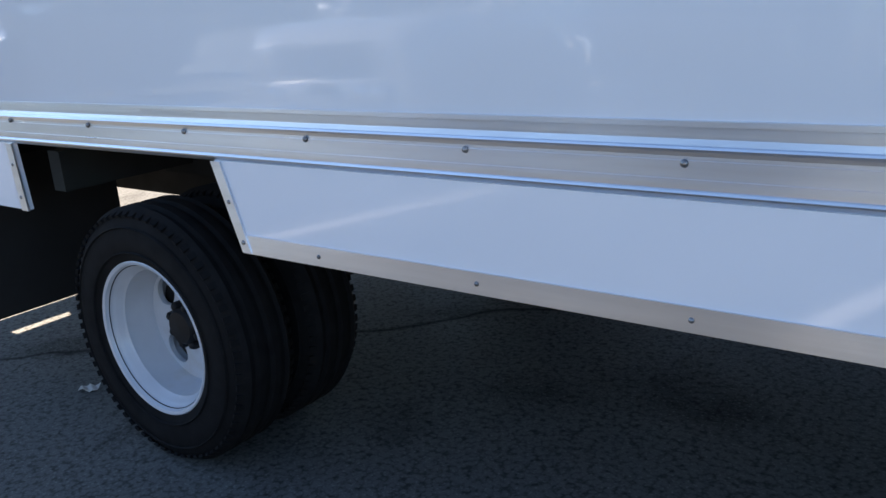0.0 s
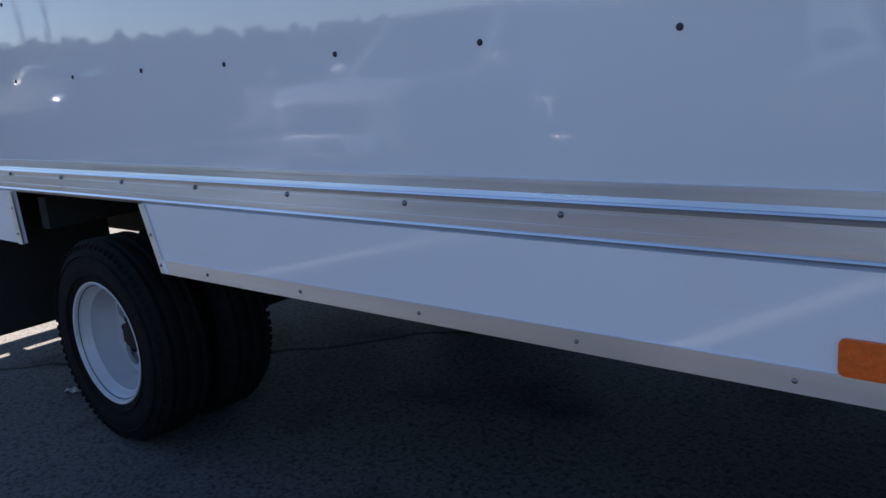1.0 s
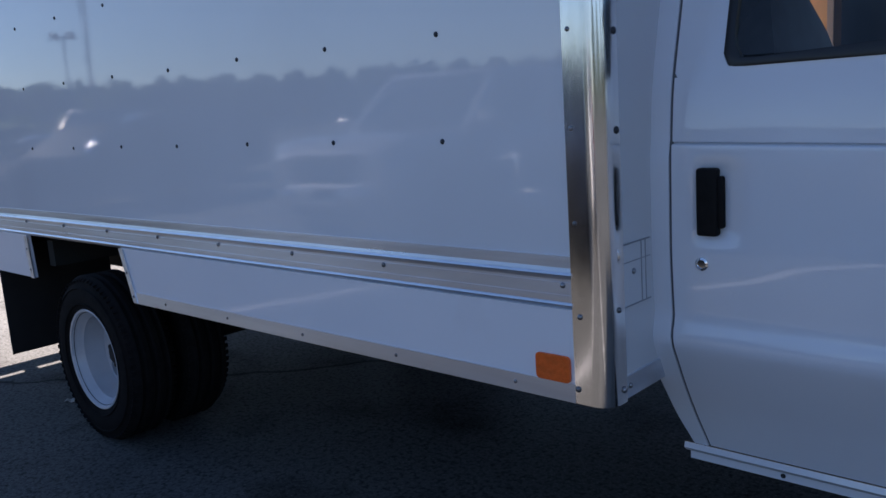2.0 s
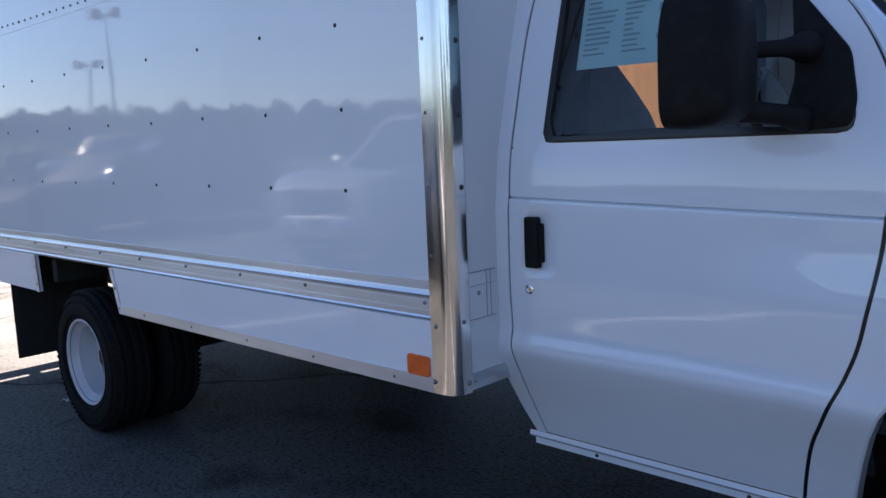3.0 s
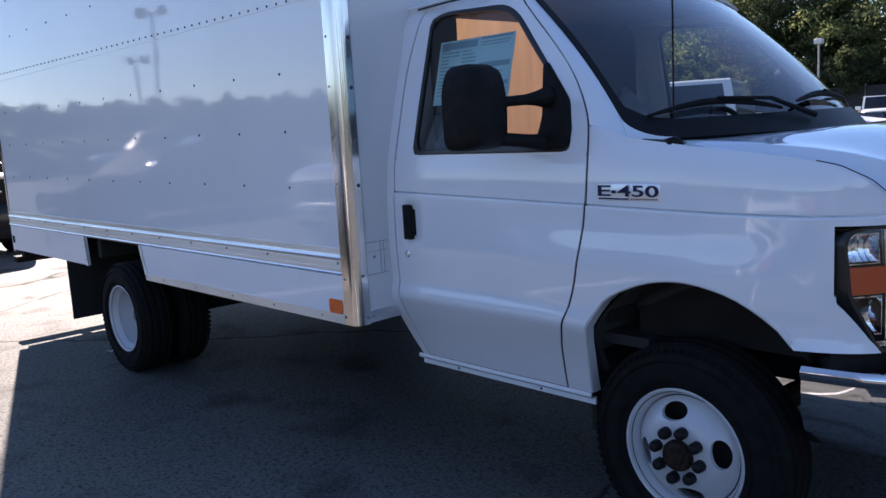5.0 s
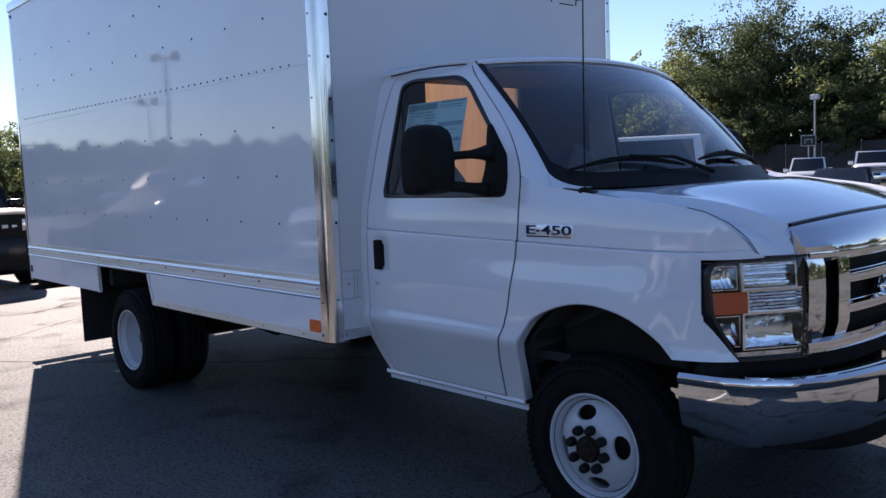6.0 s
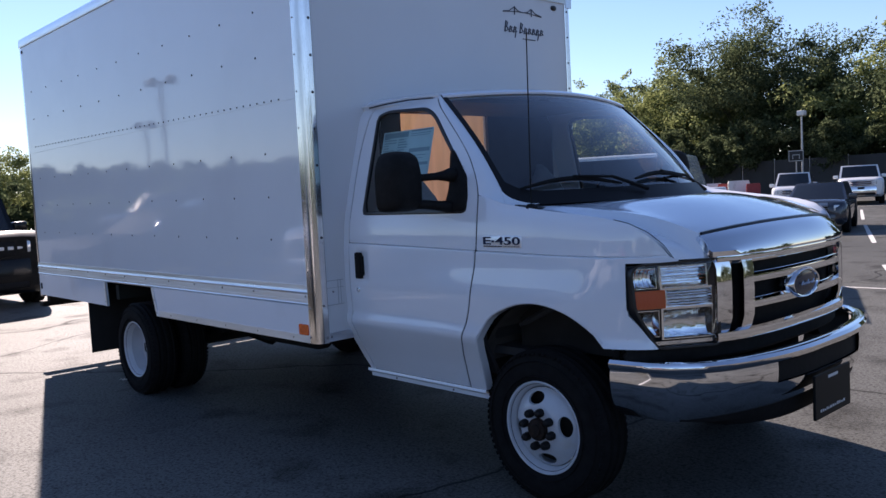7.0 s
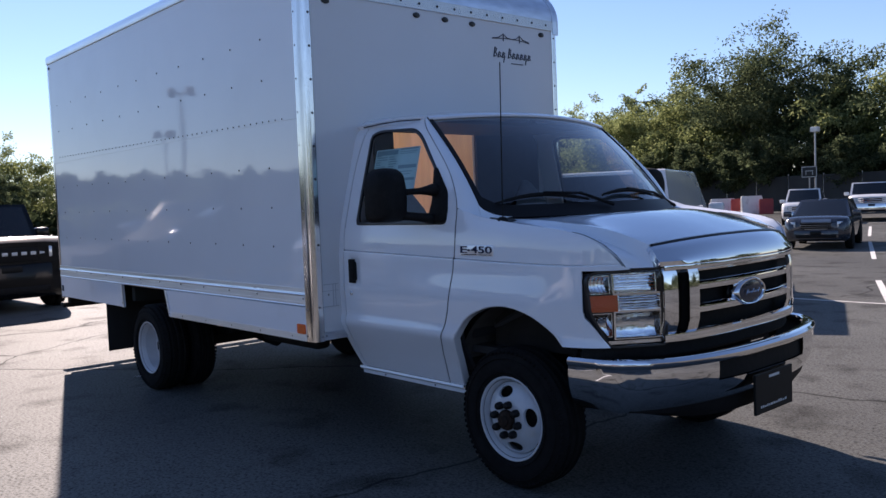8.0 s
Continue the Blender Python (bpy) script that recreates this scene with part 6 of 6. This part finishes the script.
MAT["lens_far"] = material("headlight_glass", (0.62, 0.64, 0.66), rough=0.08, metal=0.5, bump=0.1, bump_scale=30)

car("parked_suv", "dark blue-grey crossover facing across the lot", "car", pose(-5.10, 19.35, 0, 0, 0, -73) @ Matrix.Scale(0.83, 4), "car_grey", L=4.5, W=1.84, H=1.50, hood_z=0.98, belt=0.98, grille="oval", screen_rake=0.85)
car("parked_suv", "white sport utility with dark windows behind a crossover", "car", pose(-11.9, 33.15, 0, 0, 0, -70) @ Matrix.Scale(0.86, 4), "car_white", L=4.6, W=1.84, H=1.80, hood_z=1.10, belt=1.10, boxy=0.4, grille="chrome")
car("pickup_truck", "white pickup truck with a chrome grille", "truck", pose(-10.7, 37.1, 0, 0, 0, -68) @ Matrix.Scale(0.90, 4), "car_white", L=5.9, W=2.02, H=1.93, hood_z=1.30, hood_len=1.5, belt=1.28, bed=1.9, grille="chrome", r=0.41, clear=0.35, boxy=0.7, screen_rake=0.6)
car("parked_suv", "black boxy off-road vehicle with lettered grille", "car", pose(-12.3, 0.72, 0, 0, 0, 3), "car_black", L=4.5, W=1.94, H=1.82, hood_z=1.22, hood_len=1.3, belt=1.20, grille="letters", r=0.41, clear=0.20, boxy=1.0, screen_rake=0.35)
car("parked_van", "white panel van with a dark rear window", "van", pose(-3.25, 8.32, 0, 0, 0, 113), "car_white", L=4.9, W=1.95, H=1.90, hood_z=1.14, hood_len=1.2, belt=1.20, boxy=0.4, screen_rake=0.7, tail=0.04, rear_rake=0.35, side_glass=False)
# across the lane, seen in the truck's glossy side
silver = car("parked_suv", "silver sport utility nosed in across the lane", "car", pose(-5.55, -6.05, 0, 0, 0, 86), "car_silver", L=4.7, H=1.78, boxy=0.4, hood_z=1.10, belt=1.12)
# small convex chrome domes added on the nose for sun glints
for h in (-0.53, -0.40, 0.53):
    boss = lathe([(0.0005, -0.050), (0.03, -0.046), (0.055, -0.032), (0.07, -0.008), (0.072, 0.03)], 20, m=pose(2.40, h, 0.56, 0, 0, 90))
    part("fog_lamp", boss, "chrome", silver, "small chrome dome added to throw a sun glint")
car("parked_suv", "dark blue sport utility nosed in across the lane", "car", pose(-2.70, -6.2, 0, 0, 0, 85), "car_dark", L=4.7, H=1.74, boxy=0.3, hood_z=1.08, belt=1.10)
sedan = car("parked_sedan", "black sedan across the lane with an added chrome glint dome", "car", pose(-13.22, -5.24, 0, 0, 0, 80), "car_dull", glass="dull_glass", lamp="black", L=4.6, W=1.82, H=1.46, hood_z=0.92, belt=0.95, screen_rake=0.8, tail=0.75, r=0.33, clear=0.2)
# chrome dome added and aimed to throw a sun glint into the truck's side
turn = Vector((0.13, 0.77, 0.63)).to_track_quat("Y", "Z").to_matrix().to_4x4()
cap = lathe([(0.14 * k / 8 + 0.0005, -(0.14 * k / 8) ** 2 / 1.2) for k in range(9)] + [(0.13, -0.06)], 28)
part("mirror_cap", cap, "mirror_cap", sedan, "chrome dome aimed to throw a sun glint").matrix_basis = sedan.matrix_basis.inverted() @ Matrix.Translation((-12.11, -4.48, 1.12)) @ turn
car("parked_suv", "dark crossover across the lane", "car", pose(-17.2, -8.5, 0, 0, 0, 100), "car_black", H=1.68)
car("pickup_truck", "dark pickup truck across the lane", "truck", pose(-22.5, -10.0, 0, 0, 0, 64), "car_dark", L=5.8, W=2.0, H=1.95, hood_z=1.28, hood_len=1.5, belt=1.26, bed=1.8, grille="chrome", r=0.40, clear=0.34, boxy=0.7, screen_rake=0.6)
# unseen white car, added to give the door a bright reflection
car("parked_suv", "white sport utility added across the lane to reflect in the door", "car", pose(1.5, -8.2, 0, 0, 0, 84), "car_white", H=1.72)
car("parked_suv", "red crossover across the lane", "car", pose(4.5, -13.0, 0, 0, 0, 85), "car_red", H=1.66)

# ---------------------------------------------------------------- markings
def marking(a, b, w=0.09):
    a, b = Vector((*a, 0.004)), Vector((*b, 0.004))
    n = (b - a).cross(Vector((0, 0, 1))).normalized() * w / 2
    q = bmesh.new()
    N = max(2, int((b - a).length / 1.5))
    V = [[q.verts.new(a.lerp(b, k / N) + n * s * (1 + 0.1 * math.sin(k * 7.3))) for s in (-1, 1)] for k in range(N + 1)]
    grid_faces(q, V)
    tagged(part("road_marking", q, "line", smooth=False), "worn white painted parking line", "road marking", "parking lines", kind="structure")


marking((-5.0, 8.35), (9.0, 8.55), 0.07)
marking((1.4, 6.15), (-0.75, 11.2))
marking((-2.35, 15.3), (-4.6, 21.0))
marking((-5.6, 23.6), (-8.0, 30.0))
marking((2.5, 15.5), (0.0, 22.0))
marking((-9.0, 22.0), (-11.6, 28.5))
marking((-30, 30), (10, 36), 0.08)
for x in (-4.14, -1.27, 1.60):
    marking((x, -1.60), (x + 1.53, -5.85), 0.10)

# ---------------------------------------------------------------- litter by the rear tyre
scrap = thing("paper_scrap", "crumpled pale paper scrap on the asphalt", "litter", pose(-3.19, 0.12, 0.0, 0, 0, 25))
P = [[(0.032 * a, 0.020 * b, 0.009 + 0.006 * math.sin(5 * a + 3 * b) + 0.004 * b * a) for a in lin(-1, 1, 7)] for b in lin(-1, 1, 6)]
part("sheet", sheet(P, 0.002, (0, 0, 1)), "paper_scrap", scrap, smooth=False)

# ---------------------------------------------------------------- fence, barriers, lamp post, backboard
def along(p, q, t):
    return Vector((*p, 0)).lerp(Vector((*q, 0)), t)


F0, F1 = (-60.0, 66.0), (14.0, 44.0)
fence = thing("screen_fence", "tall dark screened fence at the edge of the lot", "fence", kind="structure")
ang = math.atan2(F1[1] - F0[1], F1[0] - F0[0])
length = math.hypot(F1[0] - F0[0], F1[1] - F0[1])
n = 26
for k in range(n + 1):
    p = along(F0, F1, k / n)
    part("fence_post", tube([(p.x, p.y, 0), (p.x, p.y, 2.55)], 0.035, 8), "steel", fence)
    if k < n:
        q = along(F0, F1, (k + 1) / n)
        d = (q - p).normalized()
        s = d.cross(Vector((0, 0, 1))) * 0.05
        P = [[p + d * 0.05 + (q - p - d * 0.1) * u + s + Vector((0, 0, z)) + s * 0.6 * math.sin(u * 9 + k) for z in (0.06, 0.9, 1.7, 2.45)] for u in lin(0, 1, 7)]
        part("screen_panel", sheet(P, 0.01, tuple(s)), "fence", fence)


def barrier(x, y, turn, mat, label, sx=1.0, sz=1.0):
    prof = [(-0.30, 0.0), (0.30, 0.0), (0.30, 0.12), (0.17, 0.34), (0.13, 1.02), (-0.13, 1.02), (-0.17, 0.34), (-0.30, 0.12)]
    t = thing("water_barrier", label, "barrier", pose(x, y, 0, 0, 0, turn) @ Matrix.Diagonal((sx, 1, sz, 1)), "barriers")
    b = extrude_profile(prof, "x", -0.92, 0.92)
    bmesh.ops.bevel(b, geom=list(b.edges), offset=0.03, segments=2, affect="EDGES")
    part("shell", b, mat, t)
    part("fill_cap", lathe([(0.06, 0.0), (0.06, 0.03), (0.001, 0.035)], 14, m=pose(0.4, 0, 1.02, 90)), "black", t)
    for k in (-1, 1):
        part("hinge_lug", tube([(k * 0.94, 0, 0.2), (k * 0.94, 0, 0.9)], 0.045, 8), mat, t)


for k, (x, y, long, tall, c) in enumerate(((-25.0, 49.46, 1.83, 1.05, 0), (-23.61, 48.89, 0.95, 1.02, 1), (-22.34, 48.38, 1.55, 1.18, 0), (-21.08, 47.86, 0.97, 0.97, 1))):
    barrier(x, y, 33 + 3 * (k % 3), "barrier_red" if c else "barrier_white", "red plastic water-filled barrier" if c else "white plastic water-filled barrier", long / 2.2, tall / 1.02)
lamp = thing("lamp_post", "grey lamp post with a square flood light", "street lamp", pose(-18.2, 48.5, 0))
part("pole", tube([(0, 0, 0), (0, 0, 5.0)], [0.065, 0.055], 12), "steel", lamp)
part("lamp_head", block(-0.23, 0.23, -0.2, 0.2, 4.98, 5.28, 0.04), "barrier_white", lamp)
part("pole_base", lathe([(0.22, 0), (0.22, 0.35), (0.10, 0.38)], 16, m=pose(0, 0, 0, 90)), "steel", lamp)
hoop = thing("basketball_backboard", "dark basketball backboard with pale outlines on a pole", "backboard", pose(-18.4, 48.1, 0, 0, 0, 15) @ Matrix.Diagonal((0.82, 0.82, 0.97, 1)))
part("post", tube([(0, 0, 0), (0, 0, 2.9)], 0.045, 8), "steel", hoop)
part("board", block(-0.55, 0.55, -0.10, -0.06, 2.25, 2.98, 0.01), "fence", hoop)
bm = bmesh.new()
for a, b, c, d in ((-0.52, 0.52, 2.91, 2.95), (-0.52, 0.52, 2.28, 2.32), (-0.52, -0.48, 2.28, 2.95), (0.48, 0.52, 2.28, 2.95), (-0.25, 0.25, 2.66, 2.70), (-0.25, -0.21, 2.42, 2.70), (0.21, 0.25, 2.42, 2.70)):
    block(a, b, -0.112, -0.101, c, d, bm=bm)
part("outline", bm, "steel", hoop)
for x, y, h in ((-32.0, -14.0, 7.0), (-42.0, -17.5, 6.0)):
    lamp = thing("lamp_post", "tall dark parking lot lamp post", "street lamp", pose(x, y, 0), "lot lamps")
    part("pole", tube([(0, 0, 0), (0, 0, h)], [0.075, 0.055], 12), "lamp_pole", lamp)
    part("cross_arm", tube([(-0.55, 0.25, h), (0.55, -0.25, h)], 0.04, 8), "lamp_pole", lamp)
    for k in (-0.45, 0.45):
        part("lamp_head", block(k * 1.05 - 0.17, k * 1.05 + 0.17, -k * 0.48 - 0.17, -k * 0.48 + 0.17, h - 0.15, h + 0.25, 0.04), "lamp_pole", lamp)

# ---------------------------------------------------------------- trees
def tree(name, label, height, spread, seed, leaf, clumps=230, per=46, leaf_size=0.15, bole=0.26):
    """A tree: a bole that forks into rising limbs, with leaves in loose clumps round the outer twigs."""
    rr = random.Random(seed)
    t = thing(name, label, "tree", group="trees round the lot")
    bm = bmesh.new()
    tips, runs = [], []

    def grow(p, d, length, rad, level):
        pts, rads = [p], [rad]
        for k in range(5):
            d = (d + Vector((rr.uniform(-1, 1), rr.uniform(-1, 1), rr.uniform(-0.4, 0.7))) * 0.16).normalized()
            p = p + d * length / 5
            pts.append(p)
            rads.append(rad * (1 - 0.13 * (k + 1)))
        runs.append((pts, rads, level))
        if level >= 2:
            tips.extend((q, level) for q in pts[2 if level == 2 else 1:])
        if level < 3:
            n = (6, 4, 3)[level]
            for k in range(n):
                a = 2 * math.pi * (k + rr.uniform(-0.4, 0.4)) / n
                lean = radians(rr.uniform(22, 62)) * (1.0 if level else 0.8)
                side = d.orthogonal().normalized()
                side = Matrix.Rotation(a, 3, d) @ side
                nd = (d * math.cos(lean) + side * math.sin(lean)).normalized()
                nd.z = max(nd.z, -0.10)
                grow(pts[rr.randint(3, 5) if level == 0 else rr.randint(1, 5)], nd, length * rr.uniform(0.62, 0.95) * (1.45 if level == 0 else 1.0), rads[-1] * 0.72, level + 1)
    grow(Vector((0, 0, 0)), Vector((0, 0, 1)), height * bole, height * 0.016, 0)
    kz = height * 0.95 / max(p.z for p, _ in tips)
    wide = sorted(math.hypot(p.x, p.y) for p, _ in tips)[int(len(tips) * 0.92)]
    kr = spread * height / wide

    def shaped(p):
        f = min(1.0, p.z / (height * bole * 0.8))
        g = (1 + (kr - 1) * f) * (0.80 + 0.42 * p.z * kz / height)
        return Vector((p.x * g, p.y * g, p.z * kz))
    for pts, rads, level in runs:
        tube([shaped(p) for p in pts], rads, 8 if level == 0 else 5, bm)
    part("trunk", bm, "bark", t)
    verts, faces = [], []
    rn = np.random.default_rng(seed)
    for i in range(clumps):
        c = np.array(shaped(tips[rr.randrange(len(tips))][0]))
        c *= 1 - 0.03 * max(0.0, c[2] / height - 0.72) / 0.28
        size = height * 0.030 * rn.uniform(0.6, 1.5)
        lean = rn.normal(0, 0.35, 2)
        for j in range(int(per * rn.uniform(0.5, 1.5))):
            g = np.clip(rn.normal(0, 1, 3), -1.5, 1.5) * np.array([1.25, 1.25, 0.55]) * size
            g[2] += g[0] * lean[0] + g[1] * lean[1]
            o = c + g
            if o[2] < height * 0.06:
                continue
            s = leaf_size * rn.uniform(0.5, 1.35)
            a = g / (np.linalg.norm(g) + 0.01) + rn.normal(0, 0.6, 3) + np.array((0, 0, -0.25))
            a /= np.linalg.norm(a)
            b = rn.normal(0, 1, 3)
            b -= a * (a @ b)
            b /= np.linalg.norm(b)
            n0 = len(verts)
            verts += [o - a * s, o + b * s * 0.45, o + a * s, o - b * s * 0.45]
            faces.append((n0, n0 + 1, n0 + 2, n0 + 3))
    me = bpy.data.meshes.new("crown")
    me.from_pydata([tuple(v) for v in verts], [], faces)
    me.materials.append(leaf)
    part("crown", me, leaf, t, smooth=False)
    return t


elm = tree("tree", "tall spreading green tree behind the fence", 15.0, 0.29, 11, LEAF, 430, 84, 0.125)
ash = tree("tree", "broad green tree with an uneven crown", 11.0, 0.33, 23, LEAF, 320, 76, 0.12)
locust = tree("tree", "small yellowing tree with sparse leaves", 9.5, 0.42, 31, LEAF_YELLOW, 340, 60, 0.11)
thorn = tree("tree", "low bushy tree with dark leaves", 6.0, 0.45, 47, LEAF, 250, 64, 0.125, 0.14)
elm.matrix_basis = pose(-26.9, 60.5, 0, 0, 0, 20) @ Matrix.Scale(1.08, 4)
ash.matrix_basis = pose(-21.6, 60.5, 0, 0, 0, 75) @ Matrix.Scale(1.12, 4)
locust.matrix_basis = pose(-37.5, 61.0, 0, 0, 0, 10)
thorn.matrix_basis = pose(-31.0, 58.0, 0, 0, 0, 50)
rt = random.Random(77)


def copied(src, x, y, s, turn):
    c = copy_thing(src, pose(x, y, 0, 0, 0, turn) @ Matrix.Scale(s, 4))
    return c


for src, x, y, s in ((locust, -17.2, 59.5, 1.30), (ash, -14.5, 57.0, 0.95), (elm, -9.0, 57.0, 0.85), (locust, -40.3, 62.0, 1.25), (locust, -43.5, 63.5, 1.22), (locust, -47.0, 66.0, 1.3), (locust, -34.3, 63.0, 1.36), (locust, -51.0, 68.0, 1.25), (locust, -31.6, 64.5, 1.30), (locust, -37.2, 65.0, 1.38), (ash, -36.0, 67.0, 1.0), (ash, -42.0, 69.0, 1.0), (ash, -48.0, 72.0, 1.05), (thorn, -24.0, 56.0, 1.0), (thorn, -18.0, 55.0, 0.9),
                     (thorn, -37.0, 60.0, 1.0), (thorn, -43.0, 62.5, 1.0), (thorn, -12.5, 53.5, 1.0), (thorn, -27.5, 57.0, 0.85), (ash, -24.5, 66.0, 0.95), (ash, -5.0, 54.0, 0.9), (thorn, -7.5, 52.0, 1.0), (thorn, -49.0, 65.0, 1.1), (ash, -56.0, 70.0, 0.9), (elm, 2.0, 54.0, 0.8)):
    copied(src, x, y, s, rt.uniform(0, 360))
# beyond the off-road vehicle
for src, x, y, s in ((locust, -43.0, 2.0, 0.62), (locust, -45.0, 5.5, 0.58), (thorn, -38.0, 4.0, 0.62), (thorn, -41.0, 8.0, 0.7), (locust, -47.0, 11.0, 0.7), (thorn, -44.0, 0.5, 0.6), (ash, -52.0, 16.0, 0.55), (ash, -50.0, 24.0, 0.9), (ash, -54.0, 38.0, 0.95), (elm, -56.0, 50.0, 0.85),):
    copied(src, x, y, s, rt.uniform(0, 360))
# the far side of the lane behind the camera
for k in range(44):
    a = radians(-176 + 2.6 * k + rt.uniform(-0.6, 0.6))
    rad = 92 + rt.uniform(-6, 10)
    src = (thorn, ash, thorn, elm, locust)[k % 5]
    tall = {thorn: 6.0, ash: 11.5, elm: 15.0, locust: 9.5}[src]
    copied(src, rad * math.cos(a), rad * math.sin(a), rt.uniform(5.2, 6.6) / tall, rt.uniform(0, 360))
# unseen trees beyond the truck's nose, added to darken its chrome reflections
for k in range(26):
    a = radians(66 - 5.0 * k + rt.uniform(-1.2, 1.2))
    rad = 66 + rt.uniform(-5, 8)
    src = (ash, thorn, locust, ash, elm)[k % 5]
    copied(src, 8 + rad * math.cos(a), rad * math.sin(a), rt.uniform(0.75, 1.0), rt.uniform(0, 360))
# undergrowth below the trees, as one thicket
def thicket(name, a, b, height, depth, count, seed, uneven=0.25):
    rn = np.random.default_rng(seed)
    verts, faces = [], []
    a, b = np.array((*a, 0.0)), np.array((*b, 0.0))
    d = (b - a) / np.linalg.norm(b - a)
    nrm = np.array((-d[1], d[0], 0))
    for i in range(count):
        t = rn.uniform(0, 1)
        hmax = height * (1 - uneven + uneven * math.sin(t * 37 + seed) + uneven * 0.6 * math.sin(t * 91 + 1) + uneven * 0.4 * math.sin(t * 223))
        c = a + (b - a) * t + nrm * rn.uniform(-depth, depth) + np.array((0, 0, hmax * rn.uniform(0, 1) ** 0.7))
        s = 0.45 * rn.uniform(0.5, 1.3)
        u, v = rn.normal(0, 1, 3), rn.normal(0, 1, 3)
        u /= np.linalg.norm(u)
        v -= u * (u @ v)
        v /= np.linalg.norm(v)
        n0 = len(verts)
        verts += [c - u * s, c + v * s * 0.5, c + u * s, c - v * s * 0.5]
        faces.append((n0, n0 + 1, n0 + 2, n0 + 3))
    me = bpy.data.meshes.new(name)
    me.from_pydata([tuple(v) for v in verts], [], faces)
    me.materials.append(LEAF)
    tagged(part(name, me, LEAF, smooth=False), "dense dark green undergrowth below the trees", "undergrowth", kind="stuff")


thicket("undergrowth", (-62, 71), (16, 50), 5.0, 2.5, 16000, 1)
thicket("undergrowth", (-46, -22), (-58, 60), 3.2, 2.0, 9000, 2)
for k in range(8):
    a, b = radians(-178 + 14 * k), radians(-178 + 14 * (k + 1))
    thicket("undergrowth", (92 * math.cos(a), 92 * math.sin(a)), (92 * math.cos(b), 92 * math.sin(b)), 6.0, 1.6, 6500, 30 + k, 0.07)
# unseen undergrowth of the added trees beyond the nose
for k in range(6):
    a, b = radians(68 - 22 * k), radians(68 - 22 * (k + 1))
    thicket("undergrowth", (8 + 64 * math.cos(a), 64 * math.sin(a)), (8 + 64 * math.cos(b), 64 * math.sin(b)), 5.0, 1.8, 3600, 60 + k, 0.2)
